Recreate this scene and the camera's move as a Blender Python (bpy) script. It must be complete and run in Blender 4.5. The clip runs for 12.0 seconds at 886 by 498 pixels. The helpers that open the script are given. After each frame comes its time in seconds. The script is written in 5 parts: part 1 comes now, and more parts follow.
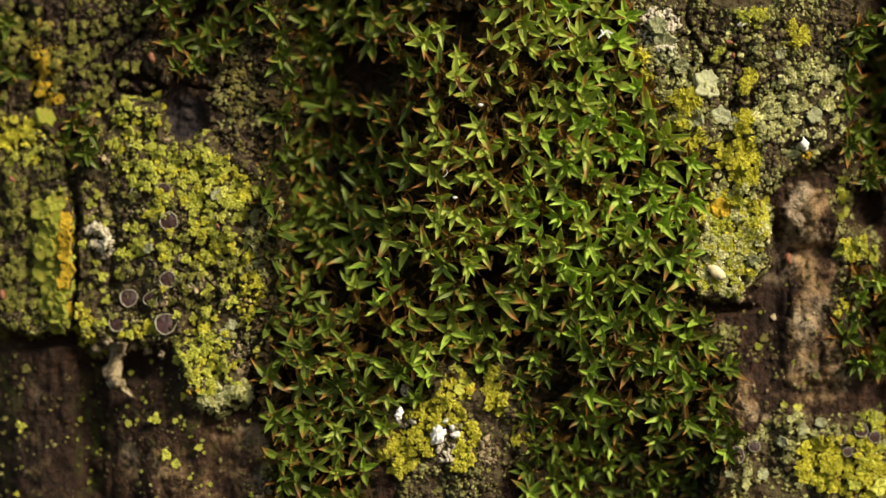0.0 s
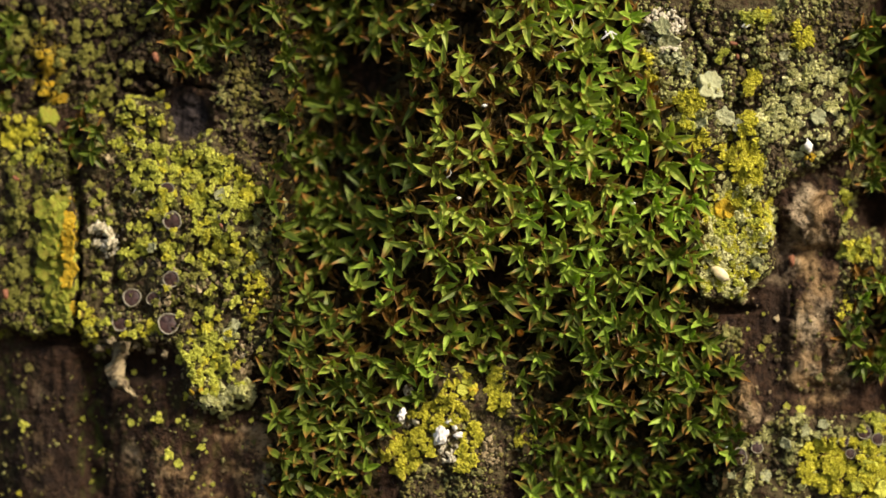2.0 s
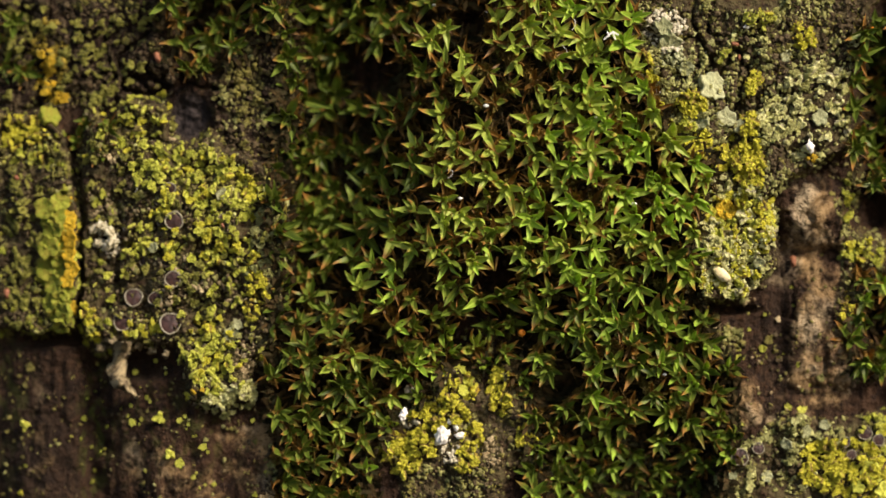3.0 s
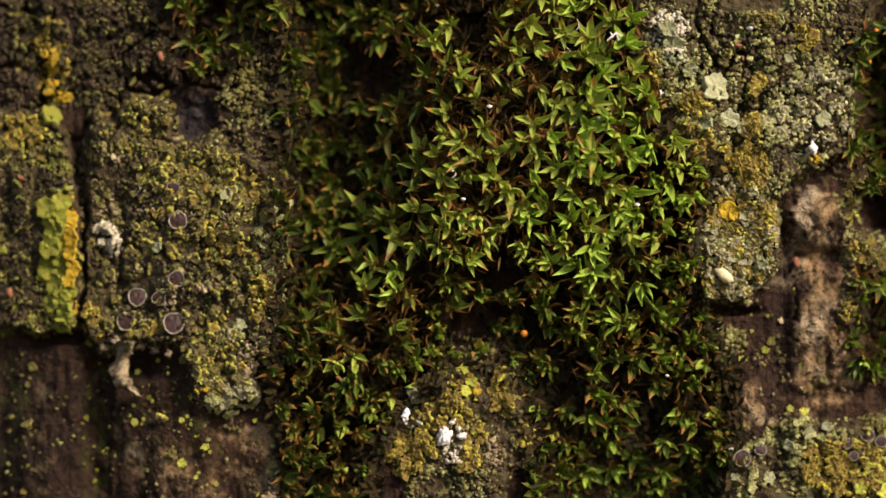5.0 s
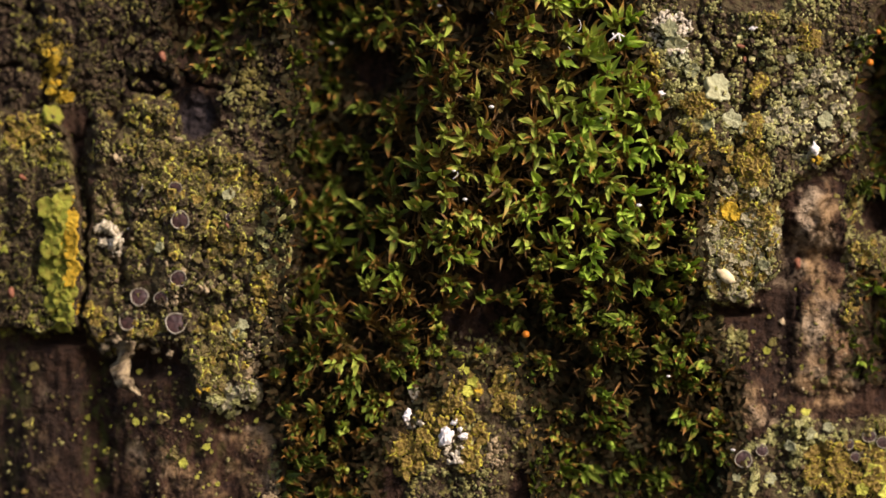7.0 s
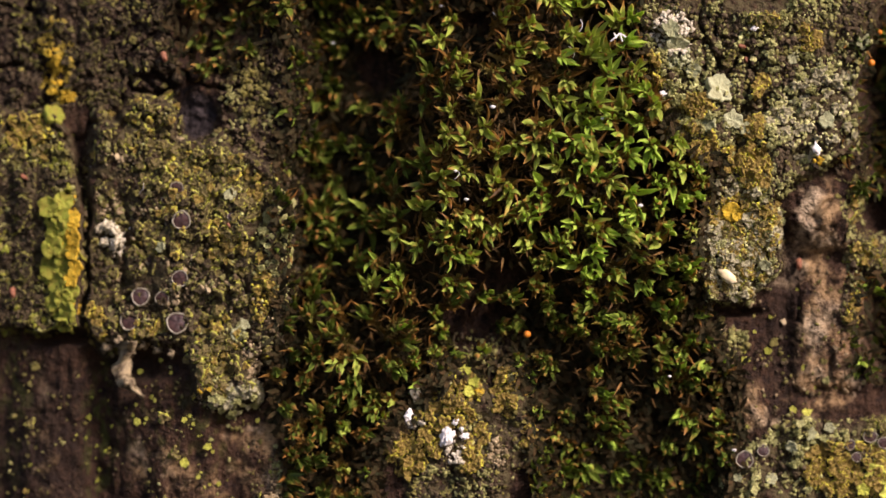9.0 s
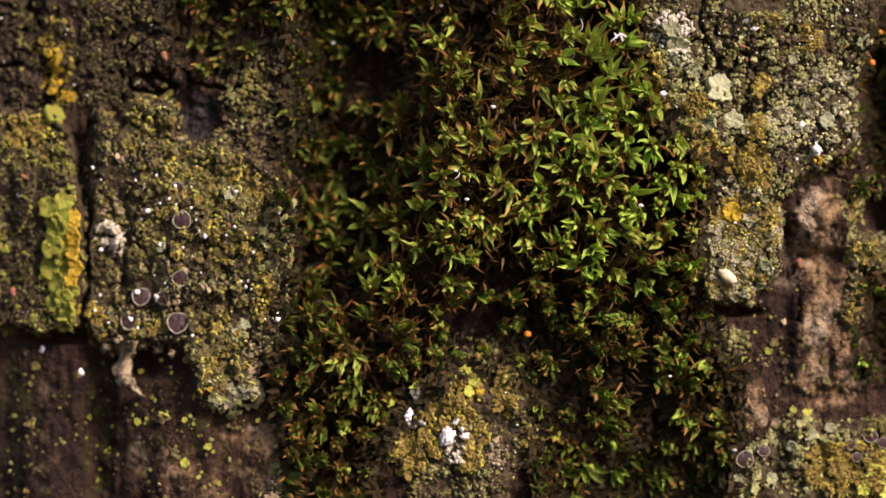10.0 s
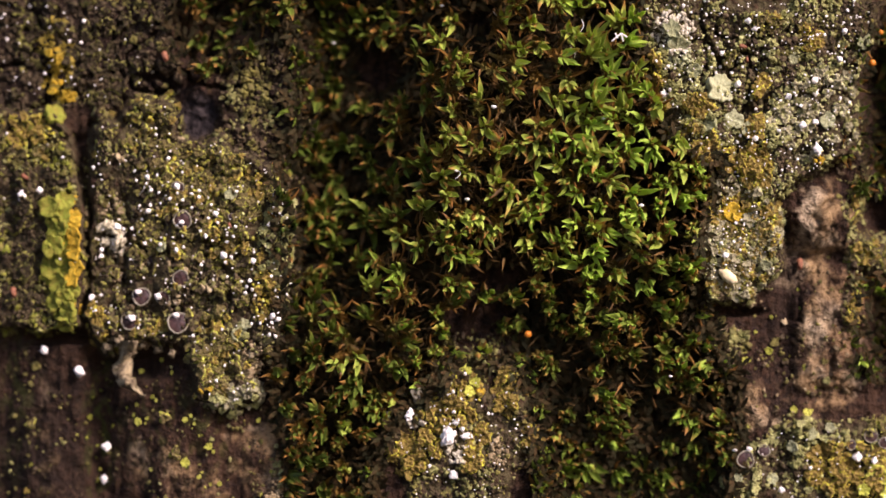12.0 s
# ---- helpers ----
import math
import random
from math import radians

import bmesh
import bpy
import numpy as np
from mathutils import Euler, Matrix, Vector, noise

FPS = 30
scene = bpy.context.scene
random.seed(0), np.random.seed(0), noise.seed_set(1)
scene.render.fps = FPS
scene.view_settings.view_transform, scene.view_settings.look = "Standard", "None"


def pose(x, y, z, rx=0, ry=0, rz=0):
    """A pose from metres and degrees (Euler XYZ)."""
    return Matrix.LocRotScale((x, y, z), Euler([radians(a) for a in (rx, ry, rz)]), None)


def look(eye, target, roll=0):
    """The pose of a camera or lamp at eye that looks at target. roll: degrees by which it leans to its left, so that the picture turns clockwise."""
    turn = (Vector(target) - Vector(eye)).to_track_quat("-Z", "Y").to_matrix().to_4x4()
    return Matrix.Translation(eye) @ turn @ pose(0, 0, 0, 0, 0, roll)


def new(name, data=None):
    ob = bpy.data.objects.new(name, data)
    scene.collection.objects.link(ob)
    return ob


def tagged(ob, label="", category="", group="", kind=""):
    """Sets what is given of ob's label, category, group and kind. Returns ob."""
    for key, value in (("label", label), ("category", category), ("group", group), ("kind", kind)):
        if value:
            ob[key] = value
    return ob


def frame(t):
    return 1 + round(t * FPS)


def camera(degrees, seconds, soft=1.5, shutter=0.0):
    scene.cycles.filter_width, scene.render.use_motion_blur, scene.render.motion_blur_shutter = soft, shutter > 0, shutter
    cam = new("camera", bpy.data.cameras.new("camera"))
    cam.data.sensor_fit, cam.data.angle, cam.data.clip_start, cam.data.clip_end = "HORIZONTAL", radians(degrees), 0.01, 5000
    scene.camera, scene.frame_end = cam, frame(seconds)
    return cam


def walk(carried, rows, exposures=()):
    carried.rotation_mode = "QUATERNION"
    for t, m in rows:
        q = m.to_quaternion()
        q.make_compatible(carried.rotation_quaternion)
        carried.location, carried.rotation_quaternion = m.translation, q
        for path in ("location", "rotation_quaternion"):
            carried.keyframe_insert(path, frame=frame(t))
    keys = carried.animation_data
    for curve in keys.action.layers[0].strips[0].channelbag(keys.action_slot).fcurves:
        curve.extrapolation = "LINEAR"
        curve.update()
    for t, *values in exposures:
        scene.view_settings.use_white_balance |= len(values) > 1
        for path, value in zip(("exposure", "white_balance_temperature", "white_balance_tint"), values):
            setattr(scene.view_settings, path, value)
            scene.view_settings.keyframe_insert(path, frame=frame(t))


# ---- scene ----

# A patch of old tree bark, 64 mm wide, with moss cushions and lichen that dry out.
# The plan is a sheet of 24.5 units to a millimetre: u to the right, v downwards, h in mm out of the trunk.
UNITS = 24.5
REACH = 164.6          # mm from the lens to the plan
MM = 0.001


def plan(u, v, h=0.0):
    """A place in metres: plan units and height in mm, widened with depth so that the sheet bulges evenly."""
    k = 1 - h / REACH
    return Vector(((u - 784) / UNITS * k * MM, -h * MM, (441 - v) / UNITS * k * MM))


# ---- camera ----
cam = camera(22.0, 12.0, soft=1.55)
cam.data.dof.use_dof = True
cam.data.dof.focus_distance = 0.1617
cam.data.dof.aperture_fstop = 16.5
CAMERA_ROWS = []
for t, du, dv, lean in ((0, 0, 0, 0), (0.5, 1.6, 0.2, 0.05), (1, 3.2, 0.4, 0.09), (1.5, 4.6, 0.6, 0.14), (2, 6, 0.8, 0.18),
                        (3, 8.6, 1.2, 0.26), (5, 13.6, 2.0, 0.41), (6, 15.2, 2.3, 0.46), (7, 16.6, 2.5, 0.5),
                        (9, 19, 2.5, 0.54), (10, 19.6, 2.4, 0.55), (12, 20.6, 2.3, 0.56)):
    x, z = -du / UNITS * MM, dv / UNITS * MM
    CAMERA_ROWS.append((t, look((x, -REACH * MM, z), (x, 0, z), lean)))
walk(cam, CAMERA_ROWS, exposures=((0, 0.25, 7200, 12), (1.5, 0.33, 7200, 14), (3, 0.33, 7100, 17), (6, 0.27, 6900, 27), (12, 0.48, 6500, 38)))

# ---- light ----
SUN_FROM = Vector((0.57, -0.58, 0.58)).normalized()
world = bpy.data.worlds.new("world")
scene.world = world
world.use_nodes = True
sky = world.node_tree.nodes.new("ShaderNodeTexSky")
sky.sky_type, sky.sun_disc = "NISHITA", False
sky.sun_elevation = math.asin(SUN_FROM.z)
sky.sun_rotation = math.atan2(SUN_FROM.x, SUN_FROM.y)
world.node_tree.links.new(sky.outputs[0], world.node_tree.nodes["Background"].inputs[0])
world.node_tree.nodes["Background"].inputs[1].default_value = 0.105
sun = new("sun", bpy.data.lights.new("sun", "SUN"))
sun.data.energy, sun.data.angle, sun.data.color = 4.9, radians(16), (1.0, 0.90, 0.74)
sun.matrix_world = look(SUN_FROM, (0, 0, 0))


# ---- noise on the plan ----
TABLES = {}


def lattice(x, y, seed):
    if seed not in TABLES:
        TABLES[seed] = np.random.RandomState(seed).rand(128, 128)
    table = TABLES[seed]
    xi, yi = np.floor(x).astype(int), np.floor(y).astype(int)
    fx, fy = x - xi, y - yi
    fx, fy = fx * fx * (3 - 2 * fx), fy * fy * (3 - 2 * fy)
    a, b = table[xi % 128, yi % 128], table[(xi + 1) % 128, yi % 128]
    c, d = table[xi % 128, (yi + 1) % 128], table[(xi + 1) % 128, (yi + 1) % 128]
    return (a + (b - a) * fx) * (1 - fy) + (c + (d - c) * fx) * fy


def fbm(u, v, size, seed, octaves=4):
    """Noise of -1..1; size of the largest features in plan units."""
    total, gain, norm = 0, 1.0, 0
    for i in range(octaves):
        total = total + gain * (2 * lattice(u / size * 2 ** i + 17.3 * i, v / size * 2 ** i + 5.1 * i, seed + i) - 1)
        norm += gain
        gain *= 0.5
    return total / norm


def inside(u, v, ring):
    """Signed distance in plan units to a closed ring of corners, positive inside."""
    u, v = np.asarray(u, float), np.asarray(v, float)
    best, odd = np.full(u.shape, 1e12), np.zeros(u.shape, bool)
    for (a, b), (c, d) in zip(ring, ring[1:] + ring[:1]):
        eu, ev = c - a, d - b
        s = np.clip(((u - a) * eu + (v - b) * ev) / (eu * eu + ev * ev), 0, 1)
        best = np.minimum(best, (u - a - s * eu) ** 2 + (v - b - s * ev) ** 2)
        if ev:
            odd ^= ((b > v) != (d > v)) & (u < a + (v - b) / ev * eu)
    return np.sqrt(best) * np.where(odd, 1, -1)


def bump(u, v, cu, cv, ru, rv, power=1.0):
    return np.exp(-(((u - cu) / ru) ** 2 + ((v - cv) / rv) ** 2) ** power)


def ramp(x, lo, hi):
    s = np.clip((x - lo) / (hi - lo), 0, 1)
    return s * s * (3 - 2 * s)


# ---- the regions of the plan ----
CRUST_LEFT = [(150, 200), (180, 215), (235, 172), (288, 165), (304, 240), (330, 252), (372, 228), (392, 262), (465, 300), (505, 390), (492, 440), (508, 510), (478, 600),
              (440, 650), (440, 710), (395, 742), (330, 690), (300, 615), (240, 610), (150, 628), (133, 560), (135, 400), (132, 290)]
CRUST_UPPER = [(-70, -60), (290, -60), (275, 60), (290, 160), (235, 170), (160, 200), (100, 190), (-70, 190)]
CRUST_MIDDLE = [(370, 130), (400, 85), (515, 30), (500, 150), (525, 240), (512, 340), (440, 300), (395, 250), (375, 190)]
CRUST_EDGE = [(-120, 180), (60, 200), (110, 250), (130, 330), (135, 480), (130, 582), (60, 592), (-120, 600)]
CRUST_RIGHT = [(1098, -60), (1560, -60), (1520, 60), (1500, 150), (1495, 270), (1400, 310), (1350, 350), (1362, 470), (1312, 528), (1225, 522),
               (1205, 420), (1240, 300), (1150, 250), (1120, 130)]
CRUST_LOW = [(1270, 800), (1380, 735), (1470, 745), (1640, 690), (1640, 960), (1230, 960)]
CRUST_ISLE = [(660, 790), (710, 735), (780, 640), (830, 640), (850, 690), (865, 640), (900, 650), (920, 730), (945, 790), (880, 840), (880, 960), (720, 960), (700, 840)]
CRUST_SIDE = [(1480, 420), (1510, 400), (1560, 420), (1560, 480), (1500, 470), (1490, 560), (1475, 520)]
MOSS_MAIN = [(490, -60), (1092, -60), (1108, 150), (1156, 250), (1240, 292), (1215, 400), (1205, 500), (1235, 600), (1295, 660), (1285, 780), (1240, 960),
             (945, 960), (940, 740), (900, 640), (850, 620), (790, 640), (700, 720), (655, 790), (640, 960), (515, 960), (495, 780), (465, 680), (480, 600),
             (482, 480), (478, 330), (505, 150)]
MOSS_CORNER = [(275, -60), (485, -60), (480, 40), (400, 90), (370, 130), (320, 130), (285, 90)]
MOSS_BROW = [(1515, 40), (1640, 20), (1640, 330), (1530, 320), (1500, 250), (1500, 130)]
MOSS_FLANK = [(1505, 500), (1640, 470), (1640, 670), (1530, 660), (1490, 600)]
MOSS_NOOK = [(105, 200), (165, 190), (175, 260), (130, 290)]
MOSS_RIM = [(-80, 10), (15, 30), (35, 100), (25, 180), (-80, 200)]


def warped(u, v):
    return u + 17 * fbm(u, v, 70, 31, 4), v + 17 * fbm(u, v, 70, 41, 4)


def moss_top(u, v):
    """Height of the moss tips over the plan."""
    upper = ramp(600 - v, 0, 180)
    h = 1.0 + upper * (-4.4 + 7.4 * ramp(u + 0.2 * v, 600, 890)) - 0.4 * ramp(u, 1120, 1240)
    h = h + 1.3 * bump(u, v, 1090, 620, 150, 160) + 0.6 * bump(u, v, 700, 560, 130, 110) - 1.2 * bump(u, v, 640, 130, 70, 60) - 2.2 * bump(u, v, 840, 40, 70, 50) - 1.2 * bump(u, v, 520, 170, 60, 110) + 1.4 * bump(u, v, 695, 78, 42, 36) - 3.6 * bump(u, v, 1090, 890, 240, 110)
    return h + 1.1 * fbm(u, v, 130, 77, 3)


def fissure(u, v):
    """Cracks that part the crusts into plates, 0 to 1."""
    web = np.maximum(np.exp(-(fbm(u, v / 1.5, 120, 201, 4) / 0.022) ** 2), np.exp(-(fbm(u / 1.5, v, 110, 207, 4) / 0.018) ** 2))
    here = bump(u, v, 200, 80, 330, 210, 3) + 0.8 * bump(u, v, 1330, 110, 240, 190, 3) + 0.6 * bump(u, v, 300, 450, 180, 170, 3)
    return web * np.clip(here, 0, 1)


def relief(u, v):
    """Height of the bark over the plan, in mm."""
    wu, wv = warped(u, v)
    x = (u - 930) / UNITS
    h = -x * x / 330.0
    fibre = fbm(u, v / 7, 40, 3, 4)
    split = np.exp(-(fbm(u, v / 3, 75, 21, 4) / 0.05) ** 2) + 0.6 * np.exp(-(fbm(u / 2.5, v, 60, 25, 3) / 0.035) ** 2)
    h = h + 0.45 * fibre + 0.45 * fbm(u, v, 90, 9, 5) + 0.13 * fbm(u, v / 1.5, 13, 15, 3) - 0.16 * split
    h = h + 1.5 * ramp(inside(wu, wv, CRUST_LEFT), -6, 14) + 1.6 * ramp(inside(wu, wv, CRUST_EDGE), -3, 8)
    h = h + 2.2 * ramp(inside(wu, wv, CRUST_RIGHT), -5, 10) + 0.8 * ramp(inside(wu, wv, CRUST_LOW), -10, 20)
    h = h + 0.7 * ramp(inside(wu, wv, CRUST_ISLE), -10, 16) + 0.8 * ramp(inside(wu, wv, CRUST_SIDE), -8, 10)
    knobbly = sum(ramp(inside(wu, wv, r), -8, 10) for r in (CRUST_LEFT, CRUST_EDGE, CRUST_RIGHT, CRUST_LOW, CRUST_ISLE, CRUST_SIDE, CRUST_UPPER, CRUST_MIDDLE))
    h = h + np.clip(knobbly, 0, 1) * (0.55 * fbm(u, v, 34, 53, 3) + 0.4 * fbm(u, v, 95, 57, 2))
    for ring in (MOSS_MAIN, MOSS_CORNER, MOSS_BROW, MOSS_FLANK):
        h = h - 3.0 * ramp(inside(wu, wv, ring), -8, 50)
    h = h - ramp(inside(wu, wv, MOSS_MAIN), -8, 50) * (3.0 * bump(u, v, 580, 220, 160, 300) - 2.2 * bump(u, v, 825, 585, 75, 60))
    # includes an unseen bark ridge past the right edge, added to shade the moss
    h = h - 2.0 * ramp(inside(wu, wv, MOSS_BROW), -8, 40) + 5.0 * ramp(u, 1640, 1690) * ramp(930 - v, 0, 200)
    # bark ridges and the grooves between them
    low = ramp(v, 590, 640) * ramp(500 - u, 0, 30)
    h = h + low * (0.32 * fbm(u, v / 1.7, 24, 63, 3) + 0.7 * bump(u, v, 70, 760, 60, 400, 2) + 0.7 * bump(u, v, 290 + 0.12 * (v - 640), 780, 80, 400, 2) + 0.8 * bump(u, v, 450, 840, 40, 90, 2))
    h = h - low * (1.3 * bump(u, v, 160, 760, 26, 400) + 0.4 * bump(u, v, 375, 780, 22, 400))
    h = h - 1.6 * bump(wu, wv, 138, 450, 3.5, 150, 3) - 1.2 * bump(u, v, 100, 604, 70, 9, 2) - 0.7 * bump(wu, wv, 332, 205, 30, 45, 3) + 0.35 * fbm(u, v, 16, 227, 3) * bump(u, v, 332, 205, 40, 55, 2)
    h = h - 1.4 * bump(u, v, 240, 650, 60, 24, 2) - 1.3 * bump(u, v, 1270, 545, 60, 9, 2)
    h = h + 2.3 * bump(u, v, 1425, 372, 58, 52, 1.8) - 0.7 * bump(u, v, 1435, 445, 60, 14, 2) + 0.8 * bump(u, v, 1450, 565, 60, 120, 1.8) + 0.8 * bump(u, v, 1310, 700, 48, 50, 1.5)
    h = h - 0.5 * bump(u, v, 1365, 620, 22, 140) - 2.0 * bump(u, v, 1530, 370, 26, 40, 2) - 0.4 * bump(u, v, 1440, 690, 80, 14, 2)
    h = h - 1.6 * bump(u, v, 1555, 80, 25, 120, 2) - 1.1 * fissure(u, v)
    along, off = (u - 1432) * 0.76 - (v - 362) * 0.65, (u - 1432) * 0.65 + (v - 362) * 0.76
    h = h - 1.0 * np.exp(-(off / 6) ** 2) * np.exp(-(along / 30) ** 4)
    wood = bump(u, v, 1425, 372, 62, 60, 3) + bump(u, v, 1450, 565, 70, 130, 3) + bump(u, v, 1310, 700, 52, 52, 2)
    h = h + np.clip(wood, 0, 1) * (0.4 * fbm(u, v, 32, 213, 4) - 0.5 * np.exp(-(fbm(u + 0.6 * v, v - 0.5 * u, 60, 219, 3) / 0.04) ** 2))
    return h


# ---- materials ----
def material(name, rough=0.7, spec=0.3):
    m = bpy.data.materials.new(name)
    m.use_nodes = True
    nt = m.node_tree
    shader = nt.nodes["Principled BSDF"]
    shader.inputs["Roughness"].default_value = rough
    shader.inputs["Specular IOR Level"].default_value = spec
    return m, nt, shader


def node(nt, kind, **values):
    n = nt.nodes.new(kind)
    for key, value in values.items():
        n.inputs[key].default_value = value
    return n


def noise_node(nt, scale, detail=4.0, stretch=None, space="Object"):
    n = node(nt, "ShaderNodeTexNoise", Scale=scale, Detail=detail)
    source = nt.nodes.new("ShaderNodeNewGeometry").outputs["Position"] if space == "World" else nt.nodes.new("ShaderNodeTexCoord").outputs["Object"]
    if stretch:
        mapping = node(nt, "ShaderNodeMapping", Scale=stretch)
        nt.links.new(source, mapping.inputs["Vector"])
        source = mapping.outputs[0]
    nt.links.new(source, n.inputs["Vector"])
    return n.outputs["Fac"]


def mixed(nt, fac, a, b):
    m = nt.nodes.new("ShaderNodeMix")
    m.data_type = "RGBA"
    for socket, value in ((m.inputs[0], fac), (m.inputs[6], a), (m.inputs[7], b)):
        if isinstance(value, bpy.types.NodeSocket):
            nt.links.new(value, socket)
        elif socket == m.inputs[0]:
            socket.default_value = value
        else:
            socket.default_value = (*value, 1)
    return m.outputs[2]


def stretched(nt, value, lo, hi, low=0.0, high=1.0):
    r = node(nt, "ShaderNodeMapRange", **{"From Min": lo, "From Max": hi, "To Min": low, "To Max": high})
    nt.links.new(value, r.inputs[0])
    return r.outputs[0]


def times(nt, a, b, how="MULTIPLY"):
    m = nt.nodes.new("ShaderNodeMath")
    m.operation = how
    for socket, value in zip(m.inputs, (a, b)):
        if isinstance(value, bpy.types.NodeSocket):
            nt.links.new(value, socket)
        else:
            socket.default_value = value
    return m.outputs[0]


def rough_relief(nt, shader, height, strength=0.5, distance=0.0001):
    b = node(nt, "ShaderNodeBump", Strength=strength, Distance=distance)
    nt.links.new(height, b.inputs["Height"])
    nt.links.new(b.outputs[0], shader.inputs["Normal"])


def chance(nt):
    return nt.nodes.new("ShaderNodeObjectInfo").outputs["Random"]


def attribute(nt, name):
    a = nt.nodes.new("ShaderNodeAttribute")
    a.attribute_name = name
    return a.outputs["Fac"]


def bark_material():
    m, nt, sh = material("bark", 0.78, 0.12)
    fibre = noise_node(nt, 1500, 9, (1, 1, 0.14))
    broad = noise_node(nt, 170, 6, (1, 1, 0.4))
    mottle, speck, grain = noise_node(nt, 2600, 9), noise_node(nt, 6500, 6), noise_node(nt, 620, 12)
    c = mixed(nt, stretched(nt, fibre, 0.36, 0.66), (0.008, 0.005, 0.003), (0.036, 0.020, 0.012))
    c = mixed(nt, stretched(nt, broad, 0.46, 0.70, 0, 0.65), c, (0.047, 0.025, 0.015))
    c = mixed(nt, stretched(nt, mottle, 0.48, 0.64, 0, 0.8), c, (0.064, 0.034, 0.019))
    c = mixed(nt, stretched(nt, noise_node(nt, 1300, 9), 0.54, 0.66, 0, 0.85), c, (0.011, 0.007, 0.0065))
    c = mixed(nt, stretched(nt, speck, 0.57, 0.72, 0, 0.8), c, (0.12, 0.074, 0.046))
    # bare wood where the bark has worn off, with ragged edges
    worn = times(nt, attribute(nt, "pale"), times(nt, stretched(nt, grain, 0.3, 0.7, -0.8, 0.8), stretched(nt, mottle, 0.3, 0.7, -0.22, 0.22), "ADD"), "ADD")
    worn = times(nt, stretched(nt, worn, 0.30, 1.0), stretched(nt, attribute(nt, "pale"), 0.02, 0.2))
    wood = mixed(nt, stretched(nt, times(nt, times(nt, mottle, 0.25), times(nt, grain, 0.75), "ADD"), 0.36, 0.66), (0.075, 0.042, 0.022), (0.33, 0.225, 0.11))
    wood = mixed(nt, stretched(nt, broad, 0.42, 0.62, 0, 0.6), wood, (0.17, 0.10, 0.052))
    wood = mixed(nt, stretched(nt, speck, 0.58, 0.74, 0, 0.25), wood, (0.50, 0.37, 0.23))
    wood = mixed(nt, stretched(nt, noise_node(nt, 330, 8), 0.50, 0.64, 0, 0.65), wood, (0.47, 0.39, 0.26))
    wood = mixed(nt, stretched(nt, noise_node(nt, 3300, 5, (1, 1, 1.8)), 0.56, 0.64, 0, 0.7), wood, (0.06, 0.032, 0.018))
    c = mixed(nt, worn, c, wood)
    green = times(nt, attribute(nt, "algae"), stretched(nt, noise_node(nt, 1500, 8, (1, 1, 0.6)), 0.50, 0.62, 0, 0.8))
    c = mixed(nt, green, c, (0.06, 0.074, 0.014))
    # dark bark patches, and shade of recesses and lower-left corner put into the colour
    c = mixed(nt, times(nt, attribute(nt, "stain_shade"), 0.9), c, mixed(nt, mottle, (0.007, 0.005, 0.004), (0.025, 0.016, 0.011)))
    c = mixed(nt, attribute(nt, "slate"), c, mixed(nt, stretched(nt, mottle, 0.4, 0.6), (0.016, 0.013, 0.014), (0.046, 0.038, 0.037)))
    crusty = times(nt, attribute(nt, "crusty"), stretched(nt, noise_node(nt, 1900, 7), 0.36, 0.56, 0, 0.85))
    c = mixed(nt, crusty, c, (0.085, 0.072, 0.034))
    nt.links.new(c, sh.inputs["Base Color"])
    rough_relief(nt, sh, times(nt, times(nt, fibre, 0.6), times(nt, mottle, times(nt, speck, 0.5), "ADD"), "ADD"), 1.0, 0.00038)
    return m


def leaf_material(name, low, high, tip, tip_share, pith):
    m, nt, sh = material(name, 0.44, 0.30)
    where = nt.nodes.new("ShaderNodeTexCoord").outputs["Object"]
    split = nt.nodes.new("ShaderNodeSeparateXYZ")
    nt.links.new(where, split.inputs[0])
    drift = stretched(nt, noise_node(nt, 130, 3, None, "World"), 0.32, 0.68)
    mood = times(nt, times(nt, chance(nt), 0.5), times(nt, drift, 0.6), "ADD")
    c = mixed(nt, mood, low, high)
    rib = stretched(nt, absolute(nt, split.outputs["Y"]), 0.0, 0.00007, 0.7, 0.0)
    c = mixed(nt, rib, c, mixed(nt, 0.5, high, pith))
    margin = stretched(nt, absolute(nt, split.outputs["Y"]), 0.00016, 0.00028, 0.0, 0.75)
    c = mixed(nt, margin, c, mixed(nt, 0.35, high, tip))
    heart = stretched(nt, split.outputs["Z"], 0.0, 0.00062, 0.55, 0.0)
    c = mixed(nt, heart, c, pith)
    streak = noise_node(nt, 4500, 3, (1, 1, 0.25))
    c = mixed(nt, stretched(nt, streak, 0.4, 0.7, 0, 0.5), c, low)
    end = times(nt, stretched(nt, split.outputs["Z"], 0.0007, 0.0012), stretched(nt, chance(nt), 1 - tip_share, 1 - tip_share + 0.15))
    c = mixed(nt, end, c, tip)
    nt.links.new(c, sh.inputs["Base Color"])
    leafy = node(nt, "ShaderNodeBsdfTranslucent")
    nt.links.new(c, leafy.inputs["Color"])
    both = node(nt, "ShaderNodeMixShader", Fac=0.44)
    nt.links.new(sh.outputs[0], both.inputs[1])
    nt.links.new(leafy.outputs[0], both.inputs[2])
    nt.links.new(both.outputs[0], nt.nodes["Material Output"].inputs["Surface"])
    return m


def absolute(nt, value):
    m = nt.nodes.new("ShaderNodeMath")
    m.operation = "ABSOLUTE"
    nt.links.new(value, m.inputs[0])
    return m.outputs[0]


